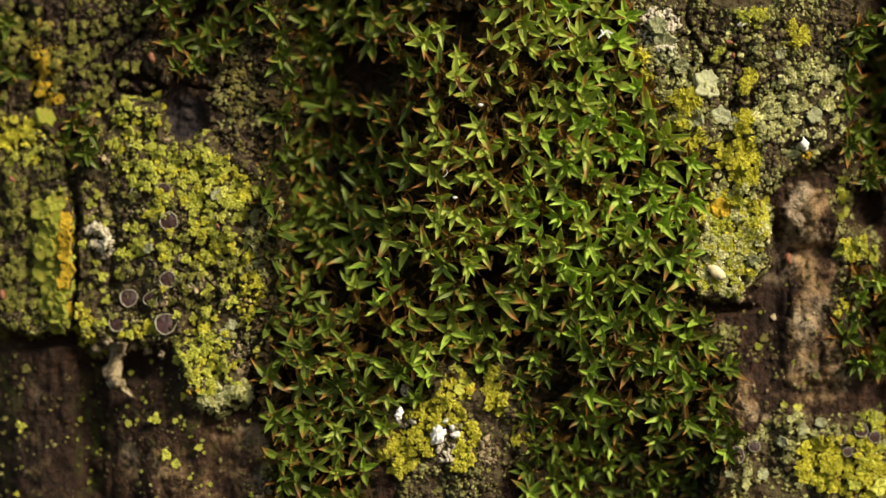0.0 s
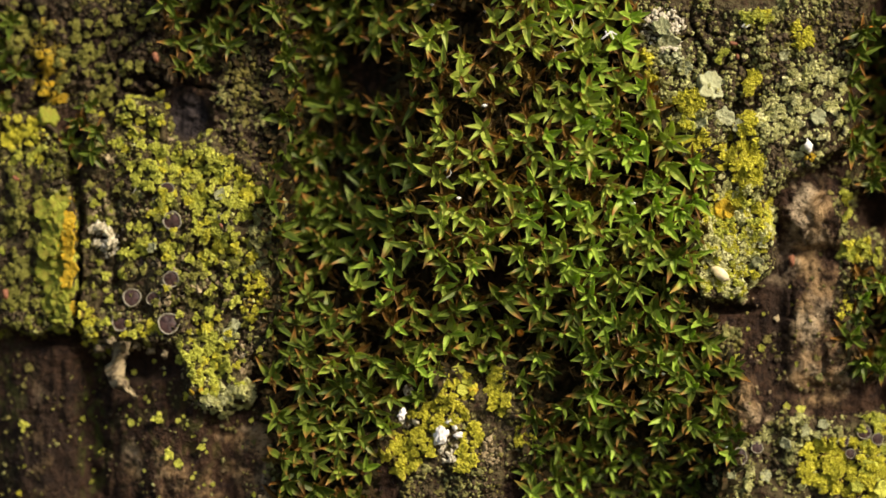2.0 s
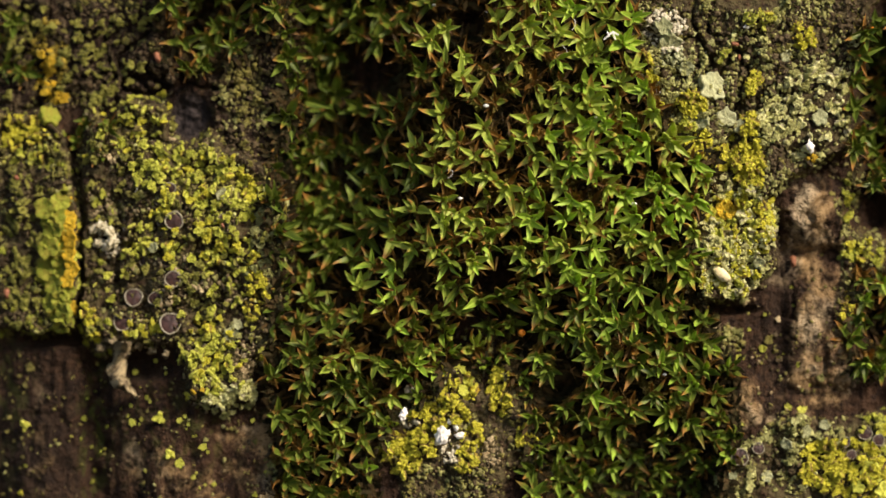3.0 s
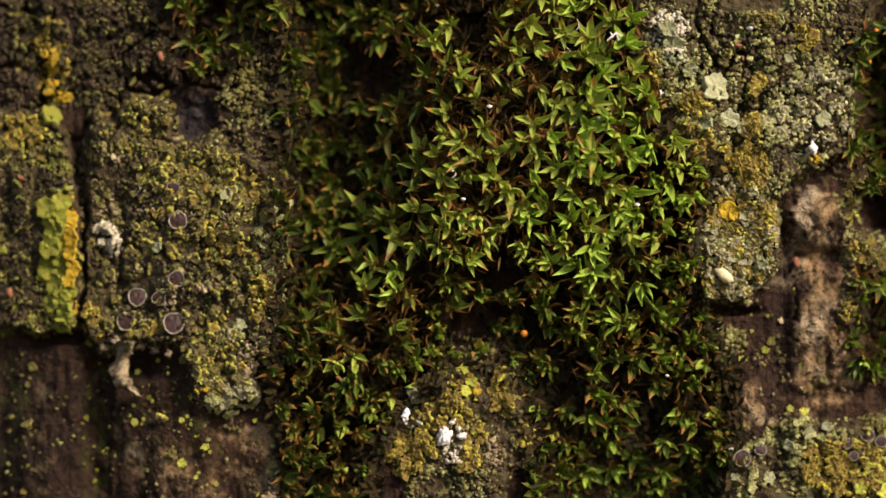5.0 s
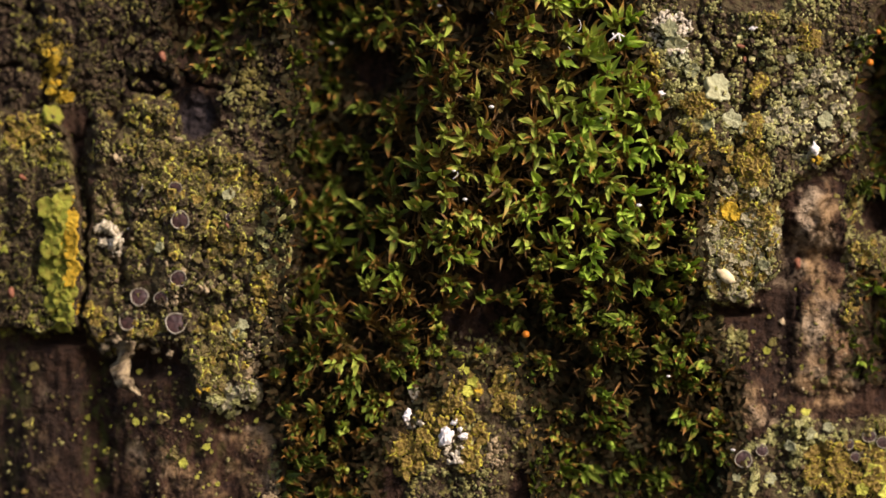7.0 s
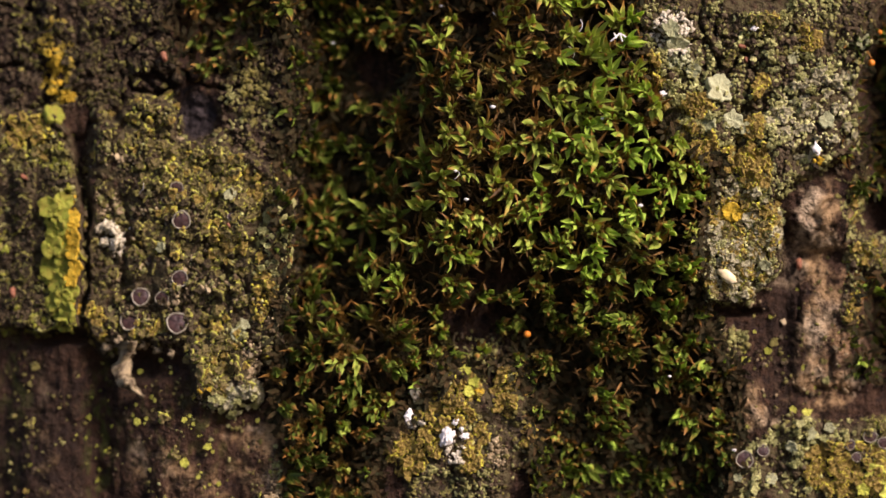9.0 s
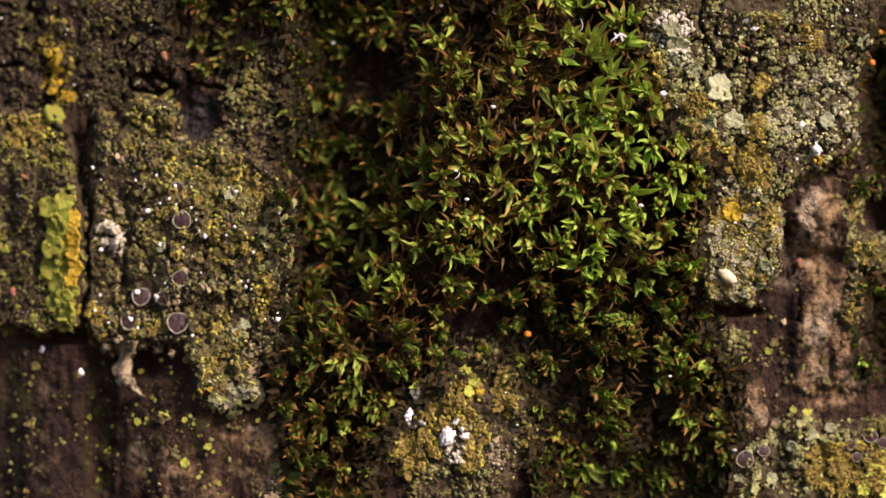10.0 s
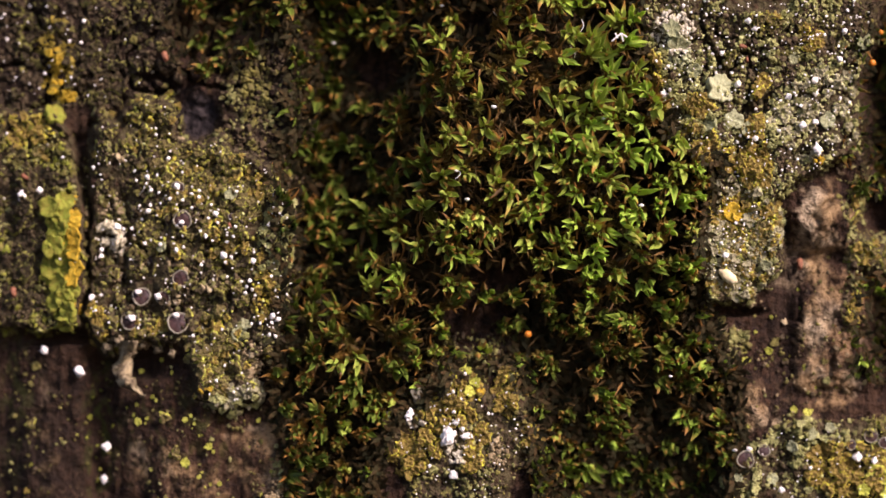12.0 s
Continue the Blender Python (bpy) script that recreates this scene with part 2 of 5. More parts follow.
def lichen_material(name, low, high, dust, rough=0.8, island=False, under=None):
    m, nt, sh = material(name, rough, 0.2)
    pick = nt.nodes.new("ShaderNodeNewGeometry").outputs["Random Per Island"] if island else chance(nt)
    c = mixed(nt, pick, low, high)
    c = mixed(nt, stretched(nt, noise_node(nt, 2600, 5), 0.42, 0.66, 0, 0.75), c, dust)
    if under:
        split = nt.nodes.new("ShaderNodeSeparateXYZ")
        nt.links.new(nt.nodes.new("ShaderNodeTexCoord").outputs["Object"], split.inputs[0])
        c = mixed(nt, stretched(nt, split.outputs["Z"], -0.00026, 0.0), under, c)
    nt.links.new(c, sh.inputs["Base Color"])
    rough_relief(nt, sh, noise_node(nt, 5500, 5), 1.0, 0.00016)
    return m


def plain_material(name, low, high, scale, rough, spec=0.3, relief_depth=0.00005):
    m, nt, sh = material(name, rough, spec)
    c = mixed(nt, stretched(nt, noise_node(nt, scale, 6), 0.35, 0.65), low, high)
    nt.links.new(c, sh.inputs["Base Color"])
    rough_relief(nt, sh, noise_node(nt, scale * 3, 4), 0.5, relief_depth)
    return m


BARK = bark_material()
# Leaf hues differ; the dome's colours are also paler to carry its stronger light.
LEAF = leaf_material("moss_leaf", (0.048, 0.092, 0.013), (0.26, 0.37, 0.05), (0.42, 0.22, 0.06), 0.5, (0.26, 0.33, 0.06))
LEAF_OLIVE_LIT = leaf_material("moss_leaf_olive_lit", (0.27, 0.37, 0.05), (0.63, 0.78, 0.15), (0.48, 0.27, 0.07), 0.45, (0.62, 0.68, 0.18))
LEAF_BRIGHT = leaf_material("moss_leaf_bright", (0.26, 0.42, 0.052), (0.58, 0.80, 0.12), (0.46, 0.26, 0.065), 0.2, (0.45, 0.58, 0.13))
LEAF_OLD = leaf_material("moss_leaf_old", (0.09, 0.06, 0.014), (0.36, 0.18, 0.038), (0.46, 0.21, 0.05), 0.5, (0.14, 0.07, 0.02))
STEM = lichen_material("moss_stem", (0.10, 0.09, 0.018), (0.40, 0.22, 0.048), (0.14, 0.11, 0.028), 0.55)
STEM_GREEN = lichen_material("moss_stem_green", (0.05, 0.075, 0.014), (0.22, 0.22, 0.04), (0.12, 0.085, 0.022), 0.55)
# Litter is kept near black so that gaps between shoots look shaded.
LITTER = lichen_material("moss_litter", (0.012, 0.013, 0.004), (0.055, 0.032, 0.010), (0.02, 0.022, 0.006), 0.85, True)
WITHERED = lichen_material("moss_withered", (0.028, 0.022, 0.007), (0.24, 0.125, 0.035), (0.08, 0.055, 0.016), 0.55, True)
KINDS = {
    "yellow": ((0.46, 0.45, 0.035), (0.72, 0.68, 0.07), (0.36, 0.34, 0.05)),
    "moist": ((0.17, 0.18, 0.035), (0.34, 0.34, 0.07), (0.14, 0.13, 0.04)),
    "lime": ((0.38, 0.42, 0.055), (0.66, 0.68, 0.12), (0.30, 0.32, 0.05)),
    "ochre": ((0.22, 0.17, 0.02), (0.36, 0.27, 0.035), (0.17, 0.14, 0.04)),
    "olive": ((0.12, 0.115, 0.03), (0.22, 0.20, 0.05), (0.10, 0.085, 0.035)),
    "sage": ((0.17, 0.18, 0.055), (0.34, 0.345, 0.125), (0.12, 0.105, 0.04)),
    "pale": ((0.30, 0.32, 0.10), (0.58, 0.60, 0.25), (0.20, 0.18, 0.08)),
    "umber": ((0.026, 0.018, 0.011), (0.085, 0.06, 0.032), (0.12, 0.095, 0.05)),
    "cream": ((0.52, 0.54, 0.19), (0.80, 0.81, 0.42), (0.34, 0.31, 0.13)),
    "chalk": ((0.48, 0.44, 0.32), (0.70, 0.67, 0.54), (0.34, 0.30, 0.2)),
    "tan": ((0.26, 0.20, 0.11), (0.46, 0.38, 0.22), (0.18, 0.13, 0.07)),
    "orange": ((0.42, 0.26, 0.016), (0.62, 0.41, 0.03), (0.36, 0.28, 0.03)),
    "leafgreen": ((0.15, 0.19, 0.02), (0.27, 0.31, 0.04), (0.22, 0.18, 0.03)),
    "mint": ((0.31, 0.34, 0.18), (0.43, 0.46, 0.27), (0.22, 0.22, 0.11)),
}
UNDERSIDES = {"moist": (0.05, 0.038, 0.02), "cream": (0.33, 0.31, 0.19), "yellow": (0.27, 0.195, 0.05), "lime": (0.15, 0.122, 0.046)}
LICHEN = {k: lichen_material("lichen_" + k, *v, under=UNDERSIDES.get(k)) for k, v in KINDS.items()}
LICHEN_JOINED = {k: lichen_material("lichen_grain_" + k, *v, island=True) for k, v in KINDS.items()}
DISC = plain_material("fruit_disc", (0.020, 0.011, 0.010), (0.06, 0.03, 0.026), 3000, 0.4)
RIM = plain_material("fruit_rim", (0.14, 0.13, 0.09), (0.30, 0.28, 0.21), 3000, 0.7)
WHITE = plain_material("white_crust", (0.66, 0.65, 0.60), (0.82, 0.82, 0.80), 2500, 0.6)
CREAM = plain_material("cream_husk", (0.62, 0.52, 0.28), (0.78, 0.70, 0.45), 2500, 0.5)
AMBER = plain_material("amber_bead", (0.46, 0.14, 0.01), (0.66, 0.24, 0.025), 2500, 0.35)
# Dew is painted opaque white in place of its bright glints.
BEAD = plain_material("dew_glint", (0.80, 0.79, 0.74), (0.88, 0.87, 0.83), 2500, 0.18, 0.6, 0.00001)

# ---- helpers of the build ----
MOVES = []
DICE = random.Random(7)


def mesh_of(name, verts, faces, mat, smooth=True):
    me = bpy.data.meshes.new(name)
    me.from_pydata(verts, [], faces)
    me.materials.append(mat)
    if smooth:
        me.shade_smooth()
    me.update()
    return me


def child(name, me, parent, m, label="", scale=1.0):
    """One part that shares its mesh, at the pose m of its parent's space."""
    ob = new(name, me)
    ob.parent = parent
    ob.matrix_basis = m @ Matrix.Scale(scale, 4)
    return tagged(ob, label)


def thing(name, place, label, category, group="", kind=""):
    ob = new(name)
    ob.location = place
    ob.empty_display_size = 0.002
    return tagged(ob, label, category, group, kind)


# ---- the bark ----
STEP = 3.6
US, VS = np.arange(-420, 1990, STEP), np.arange(-330, 1215, STEP)
GRID = relief(*np.meshgrid(US, VS))


def heights(u, v):
    """The bark's height at many places, from the built sheet."""
    a = np.clip((np.asarray(u, float) + 420) / STEP, 0, len(US) - 1.001)
    b = np.clip((np.asarray(v, float) + 330) / STEP, 0, len(VS) - 1.001)
    i, j = a.astype(int), b.astype(int)
    fa, fb = a - i, b - j
    return (GRID[j, i] * (1 - fa) + GRID[j, i + 1] * fa) * (1 - fb) + (GRID[j + 1, i] * (1 - fa) + GRID[j + 1, i + 1] * fa) * fb


def height_at(u, v):
    return float(heights([u], [v])[0])


def build_bark():
    us, vs = US, VS
    u, v = np.meshgrid(us, vs)
    h = GRID
    k = 1 - h / REACH
    co = np.stack([(u - 784) / UNITS * k * MM, -h * MM, (441 - v) / UNITS * k * MM], -1).reshape(-1, 3)
    n, w = len(vs), len(us)
    i = (np.arange(n - 1)[:, None] * w + np.arange(w - 1)[None, :]).reshape(-1)
    faces = np.stack([i, i + w, i + w + 1, i + 1], -1)
    me = bpy.data.meshes.new("bark")
    me.from_pydata(co.tolist(), [], faces.tolist())
    me.materials.append(BARK)
    me.shade_smooth()
    wu, wv = warped(u, v)
    crusty = sum(ramp(inside(wu, wv, r), -10, 12) for r in (CRUST_LEFT, CRUST_EDGE, CRUST_RIGHT, CRUST_LOW, CRUST_ISLE, CRUST_SIDE))
    ru, rv = u + 46 * fbm(u, v, 90, 241, 4), v + 46 * fbm(u, v, 90, 251, 4)
    pale = 1.1 * bump(ru, rv, 1418, 375, 50, 60, 1.5) + 1.0 * bump(ru, rv, 1448, 510, 66, 80, 1.3) + 1.15 * bump(ru, rv, 1462, 640, 64, 52, 1.3) + 1.2 * bump(ru, rv, 1312, 708, 46, 42, 1.2) + 0.75 * bump(ru, rv, 455, 830, 50, 60) + 0.3 * bump(ru, rv, 265, 810, 40, 70) + 0.35 * bump(ru, rv, 62, 780, 36, 90) + 0.45 * bump(ru, rv, 420, 765, 50, 26) + 0.4 * bump(ru, rv, 350, 870, 50, 40)
    algae = bump(u, v, 160, 780, 26, 160, 1.5) + bump(u, v, 15, 740, 30, 140) + 0.9 * bump(u, v, 420, 190, 60, 90) + 0.5 * bump(u, v, 330, 760, 160, 80) + 0.8 * bump(u, v, 100, 60, 90, 90)
    # dark bark patches, plus painted shade: recess, groove and lower-left corner darkened
    stain_shade = bump(wu, wv, 330, 205, 34, 46, 3) + 0.8 * bump(wu, wv, 245, 655, 60, 26, 2) + 0.7 * bump(u, v, 1375, 560, 30, 160, 2)
    stain_shade = stain_shade + 0.9 * bump(u, v, 50, 810, 110, 140) + 0.75 * ramp(inside(wu, wv, CRUST_UPPER), -20, 10) + 0.85 * ramp(inside(wu, wv, CRUST_MIDDLE), -25, 10)
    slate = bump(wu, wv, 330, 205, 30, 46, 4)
    for name, values in (("slate", slate), ("stain_shade", stain_shade), ("pale", pale), ("algae", algae), ("crusty", crusty)):
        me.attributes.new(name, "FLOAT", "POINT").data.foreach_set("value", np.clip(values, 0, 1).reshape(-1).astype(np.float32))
    me.update()
    ob = new("bark_ground", me)
    tagged(ob, "dark brown furrowed tree bark with worn pale patches", "bark", kind="structure")
    # the rest of the trunk behind the patch
    verts, faces = [], []
    cx, cy, r = (930 - 784) / UNITS * MM, 0.165, 0.1555
    for j in range(25):
        for a in range(96):
            t = 2 * math.pi * a / 96
            rr = r * (1 + 0.006 * noise.noise(Vector((math.cos(t) * 6, math.sin(t) * 6, j * 0.4))))
            verts.append((cx + rr * math.sin(t), cy - rr * math.cos(t), -0.3 + 0.6 * j / 24))
    for j in range(24):
        for a in range(96):
            b = (a + 1) % 96
            faces.append((j * 96 + a, j * 96 + b, j * 96 + 96 + b, j * 96 + 96 + a))
    trunk = new("trunk_wall", mesh_of("trunk", verts, faces, BARK))
    tagged(trunk, "dark brown upright tree trunk behind the bark patch", "trunk", kind="structure")


build_bark()


# ---- moss ----
def leaf_mesh(name, mat, length, width, bend, fold, seed):
    """A pointed, keeled leaf along z: it arches outwards (towards x) by its bend, its blade is cupped, twisted and a little wavy."""
    dice = random.Random(seed)
    verts, faces = [], []
    profile = ((0.0, 0.62), (0.14, 0.90), (0.29, 1.0), (0.45, 0.94), (0.61, 0.74), (0.77, 0.46), (0.91, 0.20))
    arch, screw, sway = dice.uniform(0.05, 0.16), dice.uniform(-0.6, 0.6), dice.uniform(-0.08, 0.08)
    for k, (s, w) in enumerate(profile):
        x, y = (bend * s ** 2.4 + arch * math.sin(math.pi * s)) * length, sway * math.sin(2 * s) * length
        a = screw * (s - 0.3)
        for side in (-1, -0.6, 0, 0.6, 1):
            wave = 0.10 * math.sin(4.2 * k + 3 * side + seed)
            depth = (fold * abs(side) ** 1.05 * (1 - 0.25 * s) + wave * abs(side)) * width * w
            across = side * w * width / 2 * (1 + 0.05 * math.sin(5 * k + seed))
            verts.append((x + depth * math.cos(a) - across * math.sin(a), y + depth * math.sin(a) + across * math.cos(a), s * length))
    tip = len(verts)
    verts.append(((bend * 1.04 - 0.03) * length, sway * length, length * 1.03))
    for i in range(6):
        for j in range(4):
            a = i * 5 + j
            faces.append((a, a + 1, a + 6, a + 5))
    faces += [(30 + j, 31 + j, tip) for j in range(4)]
    back = len(verts)
    verts += [(x + 0.000028, y * 0.97, z) for x, y, z in verts]
    faces += [tuple(back + i for i in reversed(f)) for f in faces]
    me = mesh_of(name, verts, faces, mat)
    keel = {2 + 5 * i for i in range(6)}
    for edge in me.edges:
        if all(i % back in keel for i in edge.vertices):
            edge.use_edge_sharp = True
    return me


LEAF_FORMS = ((1.50, 0.53, 0.14, -0.44), (1.36, 0.58, -0.06, -0.48), (1.64, 0.49, 0.30, -0.38), (1.32, 0.54, -0.16, -0.54), (1.56, 0.51, -0.20, -0.46),
              (1.46, 0.49, 0.42, -0.42), (1.28, 0.48, 0.10, -0.56), (1.62, 0.50, -0.08, -0.38))
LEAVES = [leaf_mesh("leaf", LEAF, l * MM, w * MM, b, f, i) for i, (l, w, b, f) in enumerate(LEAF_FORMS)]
OLIVE_LIT_LEAVES = [leaf_mesh("leaf", LEAF_OLIVE_LIT, l * MM, w * MM, b, f, i + 9) for i, (l, w, b, f) in enumerate(LEAF_FORMS)]
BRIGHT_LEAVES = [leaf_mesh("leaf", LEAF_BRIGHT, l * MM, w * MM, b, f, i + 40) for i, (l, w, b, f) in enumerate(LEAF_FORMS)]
OLD_LEAVES = [leaf_mesh("leaf", LEAF_OLD, l * MM, w * MM, b, f, i + 20) for i, (l, w, b, f) in enumerate(((1.15, 0.29, 0.35, -0.5), (1.25, 0.26, -0.4, -0.6), (1.05, 0.28, -0.1, -0.7)))]


def stem_mesh(seed, mat):
    """A stalk clothed in withered, spreading leaf scales, one bristly body."""
    dice = random.Random(seed)
    verts, faces, n = [], [], 10
    rings = [(-3.6, None)] + [(-2.75 + 0.30 * k + dz, k if star else None) for k in range(8) for dz, star in ((0, False), (0.26, True), (0.14, False))]
    for z, star in rings:
        for i in range(n):
            t = 2 * math.pi * (i + (0.5 * star if star is not None else 0)) / n
            r, lift = 0.13, 0.0
            if star is not None:
                tip = dice.random() < 0.5
                r, lift = (dice.uniform(0.28, 0.6), dice.uniform(-0.1, 0.5)) if tip else (0.2, 0.0)
            verts.append((r * math.cos(t) * MM, r * math.sin(t) * MM, (z + lift) * MM))
    for k in range(len(rings) - 1):
        for i in range(n):
            j = (i + 1) % n
            faces.append((k * n + i, k * n + j, k * n + n + j, k * n + n + i))
    faces.append(tuple((len(rings) - 1) * n + i for i in range(n)))
    # dead leaves below the rosette, spread and curled
    for i in range(18):
        a, s = 2.4 * i + dice.uniform(-0.3, 0.3), i / 17
        out, side = Vector((math.cos(a), math.sin(a), 0)), Vector((-math.sin(a), math.cos(a), 0))
        long, wide, rise, curl = dice.uniform(0.35, 0.72), dice.uniform(0.10, 0.17), dice.uniform(0.35, 0.9), dice.uniform(-0.3, 0.4)
        z0 = -0.62 - 1.3 * s
        root = min(range(n * len(rings)), key=lambda q: (Vector(verts[q]) / MM - out * 0.14 - Vector((0, 0, z0))).length)
        k = len(verts)
        for w, b in ((0.35, 1.0), (0.7, 0.7)):
            mid = out * (0.1 + long * w) + Vector((0, 0, z0 + rise * w + curl * w * w))
            for e, cup in ((-1, 0.09), (0, 0.0), (1, 0.09)):
                verts.append(tuple((mid + side * (e * b * wide) + Vector((0, 0, cup * b))) * MM))
        verts.append(tuple((out * (0.1 + long) + Vector((0, 0, z0 + rise + curl))) * MM))
        faces += [(root, k + j, k + j + 1) for j in (0, 1)] + [(k + j, k + j + 1, k + j + 4, k + j + 3) for j in (0, 1)] + [(k + 3, k + 4, k + 6), (k + 4, k + 5, k + 6)]
    return mesh_of("stem", verts, faces, mat, False)


STEMS = [stem_mesh(s, STEM) for s in range(1, 8)]
GREEN_STEMS = [stem_mesh(s, STEM_GREEN) for s in range(11, 18)]


def dry_share(u, v):
    """How far the moss closes in the end, and when it starts and stops."""
    keep = float(bump(u, v, 1030, 200, 150, 260, 1.6)) + 0.8 * float(bump(u, v, 620, 280, 150, 420, 2))
    keep += 1.0 * (u > 1480) + 0.6 * (u < 490 and v < 140)
    keep += 0.85 * float(bump(u, v, 1080, 865, 220, 80)) + 0.62 * float(bump(u, v, 810, 210, 130, 270, 1.6))
    share = 1.0 - 0.57 * min(keep, 1)
    late = float(bump(u, v, 1090, 640, 160, 170, 1.5))
    start = 1.0 + 1.5 * min(keep, 1) + 1.3 * late + DICE.uniform(-0.3, 0.8)
    stop = start + DICE.uniform(3.4, 5.4) + 1.5 * keep
    return share, start, stop


def leaf_pose(turn, radius, z, open_angle, twist):
    return pose(0, 0, 0, 0, 0, turn) @ pose(radius * MM, 0, z * MM, 0, open_angle, 0) @ pose(0, 0, 0, 0, 0, twist)


CLUMPS = []
# hollows in the moss: place, half width and half height
HOLLOWS = ((645, 122, 46, 42), (866, 490, 34, 20), (822, 34, 34, 24), (830, 200, 18, 26), (610, 345, 22, 18), (1150, 745, 20, 14), (655, 606, 26, 12))


def hollow(u, v):
    """1 in the middle of a hollow, 0 at its rim and outside."""
    return max(max(0.0, 1 - ((u - a) / b) ** 2 - ((v - c) / d) ** 2) for a, c, b, d in HOLLOWS)




def moss_shoot(parent, u, v, top, lean_u, lean_v, size, brown, fresh=LEAVES):
    """A rosette of leaves on its stalk; the tip stands at the height top. Leaves fold up and the shoot sinks as it dries."""
    share, start, stop = dry_share(u, v)
    tip = plan(u, v, top) - parent.location
    axis = Vector((lean_u, -1, -lean_v)).normalized()
    turn = axis.to_track_quat("Z", "Y").to_matrix().to_4x4() @ pose(0, 0, 0, 0, 0, DICE.uniform(0, 360))
    wet = Matrix.Translation(tip) @ turn
    browned = 0.25 if u < 660 and v < 420 else (0.85 if v < 430 else 0.65)
    shoot = child("shoot", DICE.choice(STEMS if DICE.random() < browned else GREEN_STEMS), parent, wet)
    # where the cushion opens up as it shrinks
    du, dv, fall = -5 * share, -7 * share, 0.0
    for cu, cv, wide, force in ((825, 585, 80, 46), (655, 135, 70, 34), (885, 480, 62, 40), (1010, 700, 50, 22), (640, 612, 55, 34), (615, 350, 50, 30), (1150, 745, 50, 32), (985, 480, 40, 18)):
        gap_u, gap_v = u - cu, v - cv
        reach = math.hypot(gap_u, gap_v)
        push = force * math.exp(-(reach / wide) ** 2) * share
        du, dv, fall = du + gap_u / (reach + 8) * push, dv + gap_v / (reach + 8) * push, fall + push * 0.02
    # shoots draw together into tufts
    if CLUMPS:
        cu, cv = min(CLUMPS, key=lambda c: (c[0] - u) ** 2 + (c[1] - v) ** 2)
        du, dv, fall = du + 0.17 * share * (cu - u), dv + 0.17 * share * (cv - v), fall + 0.007 * share * math.hypot(cu - u, cv - v)
    du, dv = du + DICE.uniform(-6, 6), dv + DICE.uniform(-6, 6)
    sink = (0.15 + DICE.uniform(0, 0.35)) * share + fall
    end = plan(u + du, v + dv, top - sink) - parent.location
    upright = axis.lerp(Vector((0.1, -1, 0.1)), 0.6 * share).normalized()
    dry = Matrix.Translation(end) @ axis.rotation_difference(upright).to_matrix().to_4x4() @ turn @ pose(0, 0, 0, DICE.uniform(-14, 14), DICE.uniform(-14, 14), DICE.uniform(-12, 12))
    MOVES.append((shoot, ((0, wet), (start, wet), (stop, dry), (12, dry))))
    count = 9 if u < 700 else 10
    for i in range(count):
        s = i / (count - 1)
        angle = 137.5 * i + DICE.uniform(-14, 14)
        old = DICE.random() < brown * 0.3 + (0.3 + brown) * (s > 0.75)
        opened = 20 + 52 * s ** 0.8 + DICE.uniform(-8, 10)
        closed = -9 + 18 * s + DICE.uniform(-5, 7)
        if old and s > 0.7:
            opened, closed = DICE.uniform(85, 105), DICE.uniform(12, 38)
        closed = opened + (closed - opened) * share
        z, r = -0.06 - 0.56 * s, 0.05 + 0.07 * s
        young = s < 0.45 and v > 400 and u > 640 and DICE.random() < 0.38
        leaf = child("leaf", DICE.choice(OLD_LEAVES if old else BRIGHT_LEAVES if young else fresh), shoot, leaf_pose(angle, r, z, opened, 0), "", size * (0.72 + 0.36 * min(1, s * 2)) * DICE.uniform(0.8, 1.15))
        # a drying leaf winds about its own length and folds against the stalk
        twist = DICE.choice((-1, 1)) * DICE.uniform(80, 160) * share
        late_turn = DICE.uniform(-10, 10) * share
        a, b = leaf_pose(angle, r, z, opened, 0), leaf_pose(angle + late_turn, r + 0.25 * share, z - 0.28 * share, closed, twist)
        half = leaf_pose(angle + late_turn / 2, r + 0.12 * share, z - 0.14 * share, (opened + closed) / 2, twist / 2)
        early, done = max(0.2, start + DICE.uniform(-0.5, 0.4)), stop + DICE.uniform(-0.6, 0.6)
        MOVES.append((leaf, ((0, a), (early, a), ((early + done) / 2, half), (done, b), (12, b))))
    return shoot


def scatter(ring, gap, seed, jitter=0):
    """Places at least gap units apart within a ring."""
    dice = random.Random(seed)
    lo_u, hi_u = max(-45, min(p[0] for p in ring)), min(1613, max(p[0] for p in ring))
    lo_v, hi_v = max(-45, min(p[1] for p in ring)), min(927, max(p[1] for p in ring))
    n = int((hi_u - lo_u) * (hi_v - lo_v) / gap ** 2 * 12)
    trial = np.array([(dice.uniform(lo_u, hi_u), dice.uniform(lo_v, hi_v)) for _ in range(n)])
    wu, wv = warped(trial[:, 0], trial[:, 1])
    trial = trial[inside(wu, wv, ring) > jitter]
    cells, out = {}, []
    for a, b in trial:
        i, j = int(a // gap), int(b // gap)
        if all((a - c) ** 2 + (b - d) ** 2 >= gap * gap for x in (i - 1, i, i + 1) for y in (j - 1, j, j + 1) for c, d in cells.get((x, y), ())):
            cells.setdefault((i, j), []).append((a, b))
            out.append((a, b))
    return out


